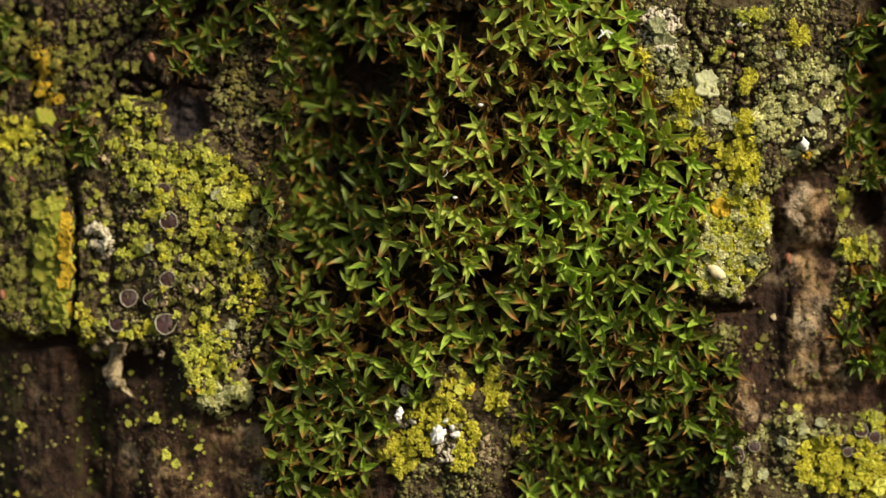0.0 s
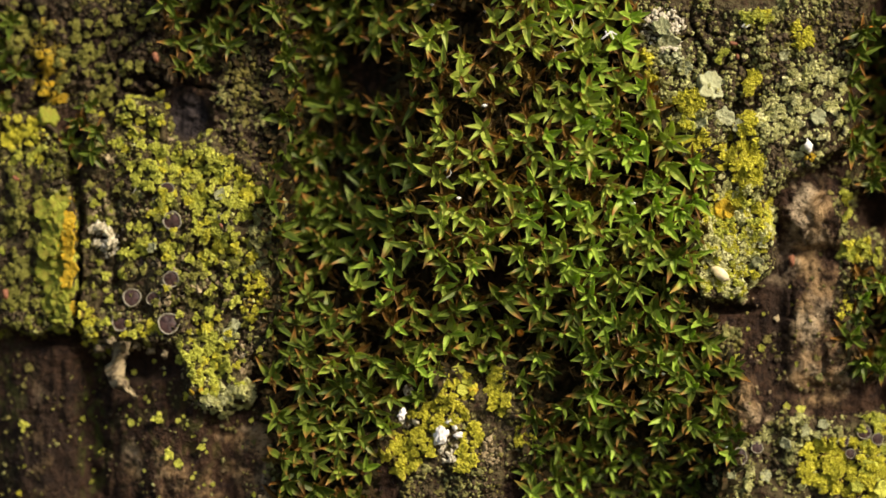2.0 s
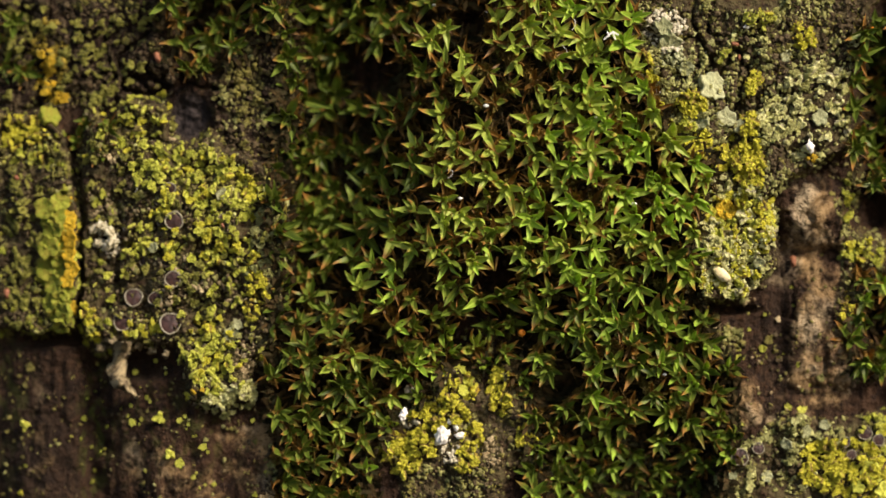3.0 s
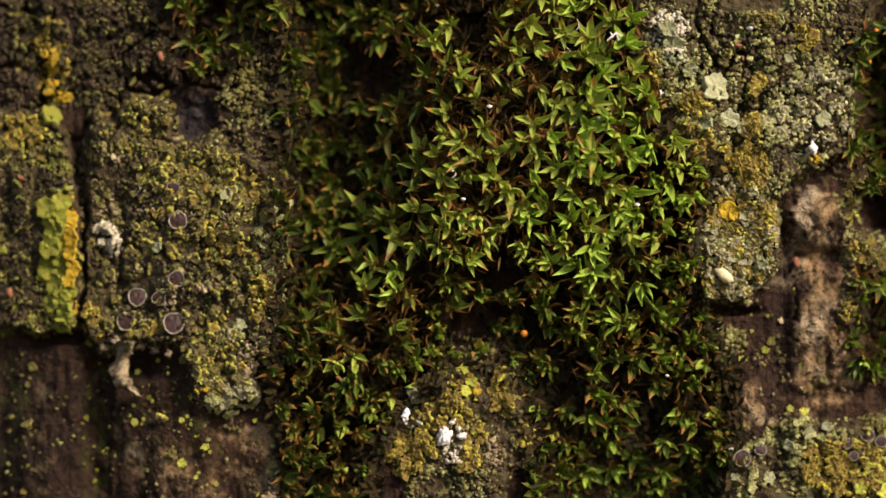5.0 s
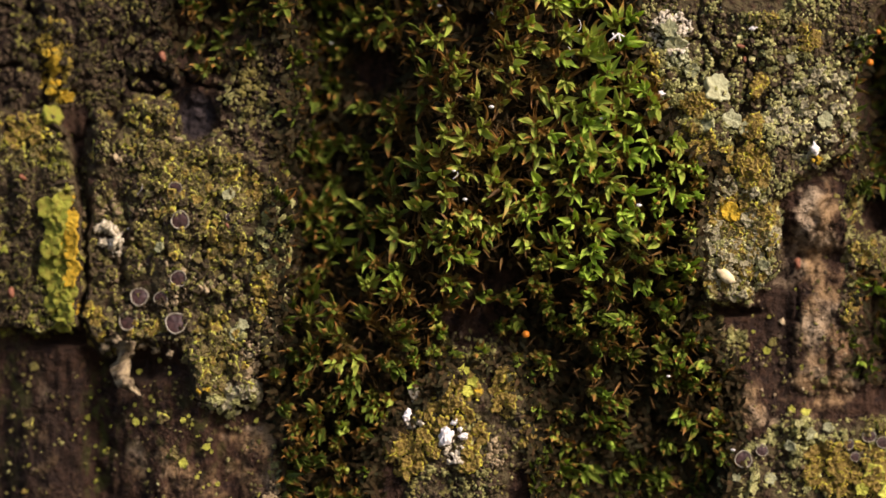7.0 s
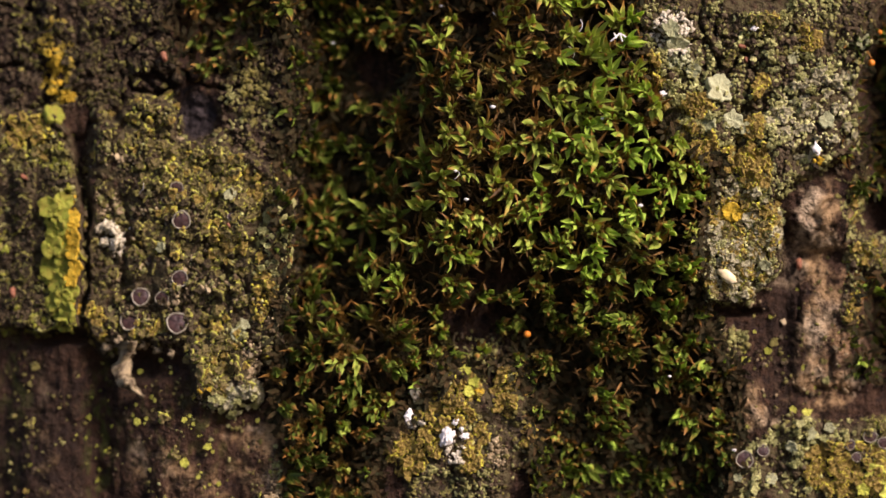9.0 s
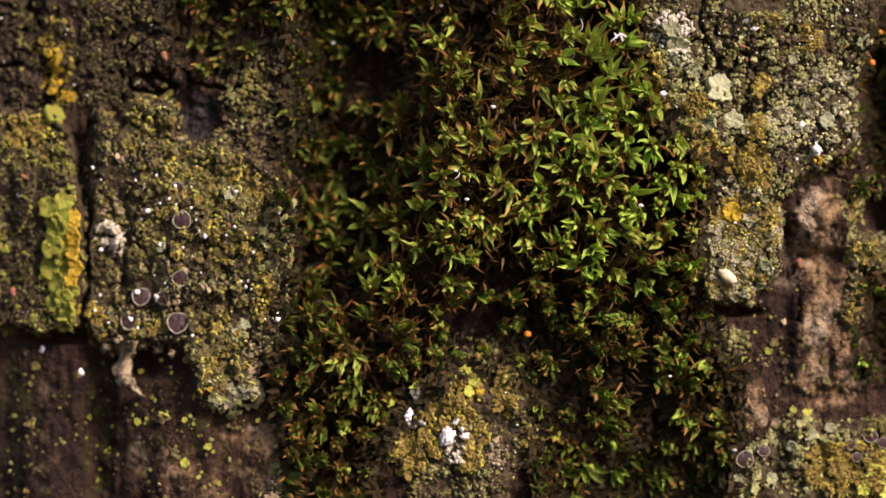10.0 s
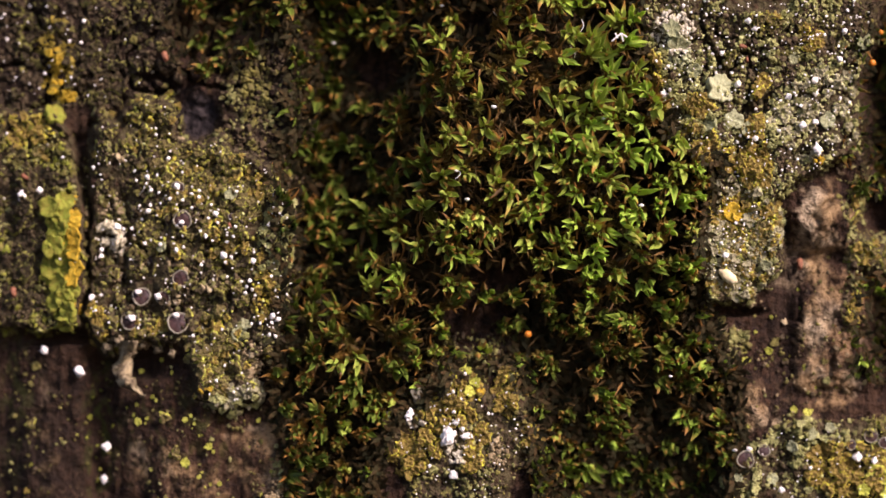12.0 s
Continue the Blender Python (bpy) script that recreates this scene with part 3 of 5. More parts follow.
def build_moss():
    spots = scatter(MOSS_MAIN, 32, 11, -12)
    CLUMPS.extend(scatter(MOSS_MAIN, 92, 501, 20))
    shares = {"deep": [], "sunlit": [], "lower": []}
    for u, v in spots:
        if float(fbm(np.array([u]), np.array([v]), 75, 88, 2)[0]) < -0.50 - 0.2 * float(bump(u, v, 1050, 350, 180, 250)):
            continue
        if hollow(u, v) > 0:
            continue
        shares["deep" if u < 740 - 0.05 * v else ("sunlit" if v < 450 else "lower")].append((u, v))
    words = {"deep": "deep shaded cushion of dark green moss in a bark furrow",
             "sunlit": "domed cushion of bright yellow-green star moss beside grey lichen",
             "lower": "dense cushion of green star moss with browning shoots on bark"}
    for key, places in shares.items():
        cu, cv = sum(p[0] for p in places) / len(places), sum(p[1] for p in places) / len(places)
        cushion = thing("moss_cushion", plan(cu, cv, height_at(cu, cv)), words[key], "moss", "moss cushions on the bark")
        for u, v in places:
            top = float(moss_top(np.array([u]), np.array([v]))[0]) + DICE.uniform(-0.4, 0.4)
            top = max(top, height_at(u, v) + DICE.uniform(0.5, 1.3))
            e = 12
            gu = float(moss_top(np.array([u + e]), np.array([v]))[0] - moss_top(np.array([u - e]), np.array([v]))[0]) / (2 * e) * UNITS
            gv = float(moss_top(np.array([u]), np.array([v + e]))[0] - moss_top(np.array([u]), np.array([v - e]))[0]) / (2 * e) * UNITS
            sweep_u, sweep_v = (0.9 * float(fbm(np.array([u]), np.array([v]), 120, q, 2)[0]) for q in (61, 67))
            # paler leaves over the dome, for their hue and for painted brightness
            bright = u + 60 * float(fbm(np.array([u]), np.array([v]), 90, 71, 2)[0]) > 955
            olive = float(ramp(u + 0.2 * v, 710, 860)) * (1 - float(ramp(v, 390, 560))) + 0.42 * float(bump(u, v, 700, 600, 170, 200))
            brown = 0.18 + 0.6 * float(bump(u, v, 880, 190, 75, 230)) + 0.3 * float(bump(u, v, 800, 200, 150, 220)) + 1.5 * float(bump(u, v, 700, 85, 45, 40)) + 0.8 * float(bump(u, v, 745, 350, 45, 30)) + 0.5 * float(bump(u, v, 890, 180, 60, 50)) + 0.4 * float(bump(u, v, 760, 180, 120, 170)) + 0.35 * float(bump(u, v, 700, 520, 120, 110))
            moss_shoot(cushion, u, v, top, -0.5 * gu + sweep_u + DICE.uniform(-0.4, 0.4), -0.5 * gv + 0.1 + sweep_v + DICE.uniform(-0.4, 0.4), DICE.uniform(0.85, 1.15) * (1 + 0.16 * float(ramp(720 - u, 0, 100)) * float(ramp(480 - v, 0, 80))), brown, DICE.choice((OLIVE_LIT_LEAVES, BRIGHT_LEAVES)) if bright and DICE.random() < 1.1 * olive else (OLIVE_LIT_LEAVES if DICE.random() < olive else LEAVES))
    for ring, seed, rise, label in ((MOSS_CORNER, 21, 2.6, "small cushion of green moss above dark bark"),
                                    (MOSS_BROW, 22, 3.4, "dark green feathery moss cushion at a crust's edge"),
                                    (MOSS_FLANK, 23, 2.2, "dark green moss tuft beside bare brown bark"),
                                    (MOSS_NOOK, 24, 1.2, "small sparse green moss tuft between lichen crusts"),
                                    (MOSS_RIM, 25, 1.0, "shaded dark green moss tuft among lichen")):
        places = scatter(ring, 27 if ring is MOSS_BROW else 32, seed)
        cu, cv = sum(p[0] for p in places) / len(places), sum(p[1] for p in places) / len(places)
        cushion = thing("moss_cushion", plan(cu, cv, height_at(cu, cv)), label, "moss", "moss cushions on the bark")
        for u, v in places:
            moss_shoot(cushion, u, v, height_at(u, v) + rise + DICE.uniform(-0.3, 0.5), DICE.uniform(-0.4, 0.4), 0.1 + DICE.uniform(-0.3, 0.5), DICE.uniform(0.8, 1.05), 0.15 + 0.9 * (275 < u < 340))


build_moss()


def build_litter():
    """Withered leaves that lie under the moss, coloured dark like the shade between shoots."""
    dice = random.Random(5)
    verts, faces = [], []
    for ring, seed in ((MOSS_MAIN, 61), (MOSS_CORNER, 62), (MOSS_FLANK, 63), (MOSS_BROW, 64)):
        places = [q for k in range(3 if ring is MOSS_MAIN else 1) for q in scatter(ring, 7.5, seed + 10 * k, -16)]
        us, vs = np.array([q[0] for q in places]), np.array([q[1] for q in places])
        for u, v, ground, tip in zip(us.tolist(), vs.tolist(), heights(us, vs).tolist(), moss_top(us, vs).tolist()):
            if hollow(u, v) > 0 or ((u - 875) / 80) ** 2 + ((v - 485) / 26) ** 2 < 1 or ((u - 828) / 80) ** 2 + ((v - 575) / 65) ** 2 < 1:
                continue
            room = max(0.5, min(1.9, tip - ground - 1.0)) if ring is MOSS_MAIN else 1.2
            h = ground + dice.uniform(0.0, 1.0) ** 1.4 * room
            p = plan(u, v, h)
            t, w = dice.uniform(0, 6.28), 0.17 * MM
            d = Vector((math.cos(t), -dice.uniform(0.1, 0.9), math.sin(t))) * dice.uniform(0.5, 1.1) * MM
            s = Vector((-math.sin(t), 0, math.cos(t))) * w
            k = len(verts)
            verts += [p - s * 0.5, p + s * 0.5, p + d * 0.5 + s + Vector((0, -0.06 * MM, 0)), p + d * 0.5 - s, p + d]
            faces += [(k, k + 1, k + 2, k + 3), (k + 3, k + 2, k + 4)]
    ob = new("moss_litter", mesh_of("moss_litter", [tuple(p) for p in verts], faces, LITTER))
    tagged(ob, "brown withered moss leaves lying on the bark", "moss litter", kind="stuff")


build_litter()


def build_withered():
    """Brown, curled dead leaves that hang on the stalks below the living tips."""
    dice = random.Random(15)
    verts, faces = [], []
    places = [q for k in range(2) for q in scatter(MOSS_MAIN, 9.5, 81 + k, 4)]
    us, vs = np.array([q[0] for q in places]), np.array([q[1] for q in places])
    browns = 0.16 + 0.6 * bump(us, vs, 860, 200, 95, 230, 1.4) + 0.3 * bump(us, vs, 700, 560, 130, 110) + 0.1 * bump(us, vs, 1130, 620, 120, 160)
    for u, v, brown, ground, tip in zip(us.tolist(), vs.tolist(), browns.tolist(), heights(us, vs).tolist(), moss_top(us, vs).tolist()):
        if hollow(u, v) > 0 or ((u - 875) / 80) ** 2 + ((v - 485) / 26) ** 2 < 1 or ((u - 828) / 80) ** 2 + ((v - 575) / 65) ** 2 < 1 or dice.random() > brown:
            continue
        h = max(ground + 0.2, tip - dice.uniform(1.3, 3.0))
        p, t = plan(u, v, h), dice.uniform(0, 6.28)
        out, up, side = Vector((math.cos(t), 0, math.sin(t))), Vector((0, -1, 0)), Vector((-math.sin(t), 0, math.cos(t)))
        long, wide, rise, curl, screw = dice.uniform(0.6, 1.4), dice.uniform(0.04, 0.10), dice.uniform(0.2, 1.3), dice.uniform(-1.6, 0.6), dice.uniform(-2.4, 2.4)
        k = len(verts)
        for i, w in enumerate((0.7, 1.0, 0.75, 0.35)):
            f = i / 4
            mid = p + (out * long * f + up * (rise * f + curl * f * f)) * MM
            across = (side * math.cos(screw * f) + up * math.sin(screw * f)) * (wide * w * MM)
            verts += [mid - across, mid + up * (-0.05 * MM), mid + across]
        verts.append(p + (out * long + up * (rise + curl)) * MM)
        for i in range(3):
            for j in (0, 1):
                a = k + 3 * i + j
                faces.append((a, a + 1, a + 4, a + 3))
        faces += [(k + 9, k + 10, k + 12), (k + 10, k + 11, k + 12)]
    ob = new("withered_leaves", mesh_of("withered_leaves", [tuple(p) for p in verts], faces, WITHERED))
    tagged(ob, "orange-brown curled dead leaves on the moss stalks", "moss litter", kind="stuff")


build_withered()


# ---- lichen ----
def lobe_shape(seed, points=12, dome=0.1, curl=0.25, deep=0.3, notches=0):
    """A scalloped scale of radius 1: a shallow cup with a curled lip and a skirt."""
    dice = random.Random(seed)
    verts, faces = [(0, 0, dome)], []
    notch, shift = notches or dice.choice((2, 3, 4, 5)), dice.uniform(0, 6)
    radii = [1 + deep * math.sin(notch * 2 * math.pi * i / points + shift) + dice.uniform(-0.10, 0.10) for i in range(points)]
    for ring, z in ((0.5, dome + 0.1), (0.82, dome + curl), (1.0, dome + curl * 0.8), (0.9, -0.45)):
        for i in range(points):
            t = 2 * math.pi * i / points
            verts.append((ring * radii[i] * math.cos(t), ring * radii[i] * math.sin(t), z + dice.uniform(-0.11, 0.11)))
    for i in range(points):
        j = (i + 1) % points
        faces.append((0, 1 + i, 1 + j))
        for k in (0, 1, 2):
            a = 1 + k * points
            faces += [(a + i, a + points + i, a + points + j), (a + i, a + points + j, a + j)]
    return verts, faces


def grain_shapes():
    """Crumbs: lumpy twelve-cornered bodies."""
    g = (1 + 5 ** 0.5) / 2
    raw = [(0, a, b * g) for a in (-1, 1) for b in (-1, 1)]
    raw = np.array(raw + [(a, b * g, 0) for a in (-1, 1) for b in (-1, 1)] + [(b * g, 0, a) for a in (-1, 1) for b in (-1, 1)], float)
    raw /= np.linalg.norm(raw[0])
    edge = min(np.linalg.norm(raw[0] - p) for p in raw[1:]) * 1.01
    faces = []
    for i in range(12):
        for j in range(i + 1, 12):
            for k in range(j + 1, 12):
                if all(np.linalg.norm(raw[a] - raw[b]) < edge for a, b in ((i, j), (j, k), (i, k))):
                    n = np.cross(raw[j] - raw[i], raw[k] - raw[i])
                    faces.append((i, j, k) if n @ raw[i] > 0 else (i, k, j))
    dice = np.random.RandomState(3)
    return [raw * (1 + dice.uniform(-0.34, 0.34, (12, 1))) * np.array([1.25, 0.9, 0.6]) for _ in range(8)], np.array(faces)


CRUMBS, CRUMB_FACES = grain_shapes()


def powder_shape(seed, points=16, rings=((0.25, 0.25), (0.5, 0.25), (0.75, 0.2), (0.98, 0.1), (0.9, -0.45))):
    """A crumbly floret, radius about 1: one body with a ragged, knobbed top."""
    dice = np.random.RandomState(seed)
    verts, faces = [(0, 0, 0.3)], []
    ragged = 1 + 0.25 * np.sin(3 * np.arange(points) / points * 6.283 + seed) + dice.uniform(-0.28, 0.28, points)
    for ring, z in rings:
        for i in range(points):
            t = 2 * math.pi * (i + dice.uniform(-0.35, 0.35)) / points
            r = ring * (1 + (ragged[i] - 1) * ring) * (1 if z > 0 else dice.uniform(0.6, 1.0)) + dice.uniform(-0.06, 0.06)
            knob = dice.uniform(-0.3, 0.3) if z > 0 else dice.uniform(-0.3, 0.25)
            verts.append((r * math.cos(t), r * math.sin(t), z + knob))
    for i in range(points):
        j = (i + 1) % points
        faces.append((0, 1 + i, 1 + j))
        for k in range(len(rings) - 1):
            a = 1 + k * points
            faces += [(a + i, a + points + i, a + points + j), (a + i, a + points + j, a + j)]
        last = 1 + (len(rings) - 1) * points
        faces.append((len(verts), last + j, last + i))
    verts.append((0, 0, -0.15))
    return verts, faces


SHAPES = [lobe_shape(s, 12, 0.02 + 0.06 * (s % 4), 0.12 + 0.09 * (s % 3), 0.10 + 0.06 * (s % 3)) for s in range(10)]
FLORETS = [powder_shape(s) for s in range(10)]
FRILLS = [powder_shape(s, 12, ((0.45, 0.22), (0.98, 0.16), (0.85, -0.4))) for s in range(20, 32)]
FRILLY = ("yellow", "lime", "ochre", "moist", "cream", "pale")
LOBES = {k: [mesh_of("lobe", [(x * MM, y * MM, z * MM) for x, y, z in vs], fs, LICHEN[k], k not in FRILLY) for vs, fs in (FLORETS if k in FRILLY else SHAPES)] for k in LICHEN}


def surface_turns(u, v, spread, dice):
    """Turns that lay a thing on the bark's slope, with a random lean and spin; one matrix for each place."""
    e = 6.0
    gu = (heights(u + e, v) - heights(u - e, v)) / (2 * e) * UNITS
    gv = (heights(u, v + e) - heights(u, v - e)) / (2 * e) * UNITS
    n = np.stack([-0.6 * gu + dice.uniform(-spread, spread, len(u)), -np.ones(len(u)), 0.6 * gv + dice.uniform(-spread, spread, len(u))], -1)
    n /= np.linalg.norm(n, axis=1, keepdims=True)
    spin = dice.uniform(0, 6.283, len(u))
    x = np.stack([np.cos(spin), np.zeros(len(u)), np.sin(spin)], -1)
    x -= n * (x * n).sum(1, keepdims=True)
    x /= np.linalg.norm(x, axis=1, keepdims=True)
    return np.stack([x, np.cross(n, x), n], -1)


def spots(u, v, h):
    k = 1 - h / REACH
    return np.stack([(u - 784) / UNITS * k * MM, -h * MM, (441 - v) / UNITS * k * MM], -1)


def crumbs_mesh(u, v, h, size, mat, origin, dice, bodies, shape_faces):
    """Many granules as one mesh, in the space of the thing at origin."""
    turn, place = surface_turns(u, v, 0.8, dice), spots(u, v, h) - np.array(origin)
    bodies = np.array(bodies, float)
    count = bodies.shape[1]
    body = bodies[dice.randint(0, len(bodies), len(u))] * (size * MM)[:, None, None]
    co = np.einsum("nij,nkj->nki", turn, body) + place[:, None, :]
    faces = (np.array(shape_faces)[None] + count * np.arange(len(u))[:, None, None]).reshape(-1, 3)
    me = bpy.data.meshes.new("granule")
    me.vertices.add(count * len(u))
    me.vertices.foreach_set("co", co.reshape(-1))
    me.loops.add(faces.size)
    me.loops.foreach_set("vertex_index", faces.reshape(-1).astype(np.int32))
    me.polygons.add(len(faces))
    me.polygons.foreach_set("loop_start", np.arange(0, faces.size, 3, dtype=np.int32))
    me.materials.append(mat)
    me.update(calc_edges=True)
    me.shade_smooth()
    return me


DRIED = {"moist": "umber", "yellow": "ochre", "lime": "olive", "orange": "orange", "pale": "pale", "sage": "sage", "leafgreen": "leafgreen", "chalk": "chalk", "cream": "sage", "mint": "mint", "umber": "umber", "tan": "tan"}


def build_crust(ring, seed, patches, base, label, bare=-0.15, scales=250, density=1 / 22, holes=(), edge=-6, broad_share=0.14, shift=0, broad_size=(0.13, 0.28)):
    """A lichen crust: granules in clumps, and loose scales on top that lie open while wet and turn up as they dry."""
    dice = np.random.RandomState(seed)
    lo_u, hi_u = max(-60, min(p[0] for p in ring) - 10), min(1628, max(p[0] for p in ring) + 10)
    lo_v, hi_v = max(-60, min(p[1] for p in ring) - 10), min(942, max(p[1] for p in ring) + 10)
    n = int((hi_u - lo_u) * (hi_v - lo_v) * density)
    u, v = dice.uniform(lo_u, hi_u, n), dice.uniform(lo_v, hi_v, n)
    wu, wv = warped(u, v)
    depth = inside(wu, wv, ring)
    keep = depth + dice.uniform(-14, 4, n) * (dice.rand(n) < 0.3) > edge
    for a, b, c, d in holes:
        keep &= ((wu - a) / c) ** 2 + ((wv - b) / d) ** 2 > 1
    keep &= fissure(u, v) < 0.45
    field, bald, clump = fbm(u, v, 40, seed + 5, 4), fbm(u, v, 42, seed + 9, 4), fbm(u, v, 22, seed + 13, 3)
    names = list(base)
    kind = np.array(names, dtype="U12")[np.clip(((fbm(u, v, 36, seed + 17, 4) * 0.9 + 0.5 + dice.uniform(-0.35, 0.35, n)) * len(names)).astype(int), 0, len(names) - 1)]
    in_patch = np.zeros(n, bool)
    for name, cu, cv, ru, rv in reversed(patches):
        hit = (((u - cu) / ru) ** 2 + ((v - cv) / rv) ** 2 + 1.3 * field < 0.95) & (dice.rand(n) < (0.6 if name in ("pale", "cream") else 0.9))
        kind[hit] = dice.choice(("cream", "cream", "cream", "lime", "yellow", "pale"), int(hit.sum())) if name == "mixed" else name
        if name not in ("pale", "cream"):
            in_patch |= hit
    keep &= in_patch | (bald > bare) | (dice.rand(n) < 0.25)
    u, v, kind, clump, in_patch = u[keep], v[keep], kind[keep], clump[keep], in_patch[keep]
    cu, cv = float(u.mean()), float(v.mean())
    crust = thing("lichen_crust", plan(cu, cv, height_at(cu, cv)), label, "lichen", "lichen crusts on the bark")
    h = heights(u, v)
    wet = np.isin(kind, ("yellow", "lime", "moist", "cream"))
    # loose scales
    choice = [i for i in dice.permutation(len(u)) if kind[i] in ("yellow", "lime", "moist", "pale", "cream", "orange", "leafgreen") and 0 < u[i] < 1568 and 0 < v[i] < 882]
    vivid = [i for i in choice if wet[i] and kind[i] != "cream"][:int(scales * 0.6)]
    creamy = [i for i in choice if kind[i] == "cream"][:int(scales * 0.3)]
    choice = vivid + creamy + [i for i in choice if not wet[i]][:int(scales * 0.1)]
    turns = surface_turns(u[choice], v[choice], 0.35, dice) if choice else ()
    for i, turn in zip(choice, turns):
        r = float(dice.uniform(0.18, 0.42) if wet[i] else dice.uniform(0.15, 0.34))
        lift = h[i] + 0.24 + 0.4 * clump[i] + float(dice.uniform(0, 0.15))
        m = Matrix.Translation(plan(u[i], v[i], lift) - crust.location) @ Matrix(turn.tolist()).to_4x4()
        scale = child("lobe", LOBES["yellow" if kind[i] == "lime" and dice.rand() < 0.2 else str(kind[i])][dice.randint(0, 10)], crust, m, "", r)
        if wet[i]:
            side, tip = float(dice.choice((-1, 1))), float(dice.uniform(146, 176))
            lean = Matrix(turn.tolist()).to_4x4() @ pose(0, 0, 0, 0, 0, float(dice.uniform(0, 360)))
            m = Matrix.Translation(m.translation) @ lean
            half = Matrix.Translation(plan(u[i], v[i], lift + 0.02) - crust.location) @ lean @ pose(0, 0, 0, side * tip * 0.5, 0, 0)
            folded = Matrix.Translation(plan(u[i], v[i], lift - 0.1) - crust.location) @ lean @ pose(0, 0, 0, side * tip, 0, 0)
            scale.matrix_basis = m @ Matrix.Scale(r, 4)
            start, span = float(dice.uniform(1.4, 2.6)), float(dice.uniform(2.4, 3.8))
            MOVES.append((scale, ((0, m), (start, m), (start + span * 0.5, half), (start + span, folded), (12, folded))))
    # granules: fine crumbs, and broader cupped scales among them
    broad = (dice.rand(len(u)) < broad_share) & ~wet
    size = np.where(broad, dice.uniform(*broad_size, len(u)), dice.uniform(0.05, 0.16, len(u)))
    top = h + size * 0.3 + 0.5 * np.maximum(clump, -0.3) + dice.uniform(0, 0.1, len(u))
    dried = np.array([DRIED.get(k, k) if (lot := dice.rand()) < 0.6 or k == "moist" else (("pale" if lot < 0.68 else "olive") if k in ("yellow", "lime") and lot < 0.9 else k) for k in kind])
    for name in sorted(set(dried)):
        for wide, bodies, shape_faces in ((False, CRUMBS, CRUMB_FACES), (True, [x[0] for x in FRILLS], FRILLS[0][1])):
            pick = (dried == name) & (broad == wide)
            if pick.any():
                ob = child("granule", crumbs_mesh(u[pick], v[pick], top[pick], size[pick], LICHEN_JOINED[name], crust.location, dice, bodies, shape_faces), crust, Matrix.Identity(4))
                tagged(ob, kind="stuff")
    if shift:
        a, b = Matrix.Translation(crust.location), Matrix.Translation(crust.location + Vector((shift / UNITS * MM, 0, 0)))
        MOVES.append((crust, ((0, a), (1.5, a), (7, b), (12, b))))
    return crust


def fruit_cup_meshes():
    """A spore cup: a thick raised rim round a dark, slightly sunken disc; radius 1 mm."""
    n, verts, faces = 20, [], []
    for r, z in ((0.80, 0.02), (0.88, 0.20), (0.95, 0.22), (1.0, 0.12), (0.9, -0.3)):
        for i in range(n):
            t = 2 * math.pi * i / n
            w = 1 + 0.05 * math.sin(3 * t + 1) + 0.025 * math.sin(7 * t)
            verts.append((r * w * math.cos(t) * MM, r * w * math.sin(t) * MM, z * MM))
    for k in range(4):
        for i in range(n):
            j = (i + 1) % n
            faces.append((k * n + i, k * n + j, k * n + n + j, k * n + n + i)[::-1])
    rim = mesh_of("rim", verts, faces, RIM)
    verts, faces = [(0, 0, 0.13 * MM)], []
    for r, z in ((0.45, 0.19), (0.85, 0.07)):
        for i in range(n):
            t = 2 * math.pi * i / n
            w = 1 + 0.05 * math.sin(3 * t + 1)
            verts.append((r * w * math.cos(t) * MM, r * w * math.sin(t) * MM, (z + 0.03 * math.sin(5 * t)) * MM))
    for i in range(n):
        j = (i + 1) % n
        faces += [(0, 1 + i, 1 + j), (1 + i, 1 + n + i, 1 + n + j, 1 + j)]
    return rim, mesh_of("disc", verts, faces, DISC)


CUP_RIM, CUP_DISC = fruit_cup_meshes()


def fruit_cups(crust, rows):
    for u, v, r in rows:
        m = Matrix.Translation(plan(u, v, height_at(u, v) + 0.32) - crust.location) @ pose(0, 0, 0, 90 + DICE.uniform(-14, 14), DICE.uniform(-14, 14), 0) @ pose(0, 0, 0, 0, 0, DICE.uniform(0, 360))
        cup = child("fruit_cup", CUP_RIM, crust, m, "dark brown spore cup with a pale grey rim", r / UNITS)
        child("disc", CUP_DISC, cup, Matrix.Identity(4), "dark brown disc")


def foliose_shape(seed, points=36, depth=1.0):
    """A thin leafy thallus of radius about 1: an uneven lobed outline, a wrinkled face, a raised lip and a skirt."""
    dice = random.Random(seed)
    waves = [(k, a, dice.uniform(0, 6.28)) for k, a in ((2, 0.13), (3, 0.09), (5, 0.17), (7, 0.11), (11, 0.07))]
    verts, faces = [(0, 0, 0.04)], []
    for ring, z in ((0.3, 0.06), (0.58, 0.12), (0.82, 0.17), (0.97, 0.22), (1.0, 0.10), (0.88, -0.4)):
        for i in range(points):
            t = 2 * math.pi * i / points
            r = ring * (1 + ring * depth * sum(a * math.sin(k * t + c) for k, a, c in waves))
            verts.append((r * math.cos(t), r * math.sin(t), z + 0.10 * ring * math.sin(5 * t + seed + 3 * ring) + dice.uniform(-0.05, 0.05)))
    for i in range(points):
        j = (i + 1) % points
        faces.append((0, 1 + i, 1 + j))
        for k in range(5):
            a = 1 + k * points
            faces.append((a + i, a + points + i, a + points + j, a + j))
    return verts, faces


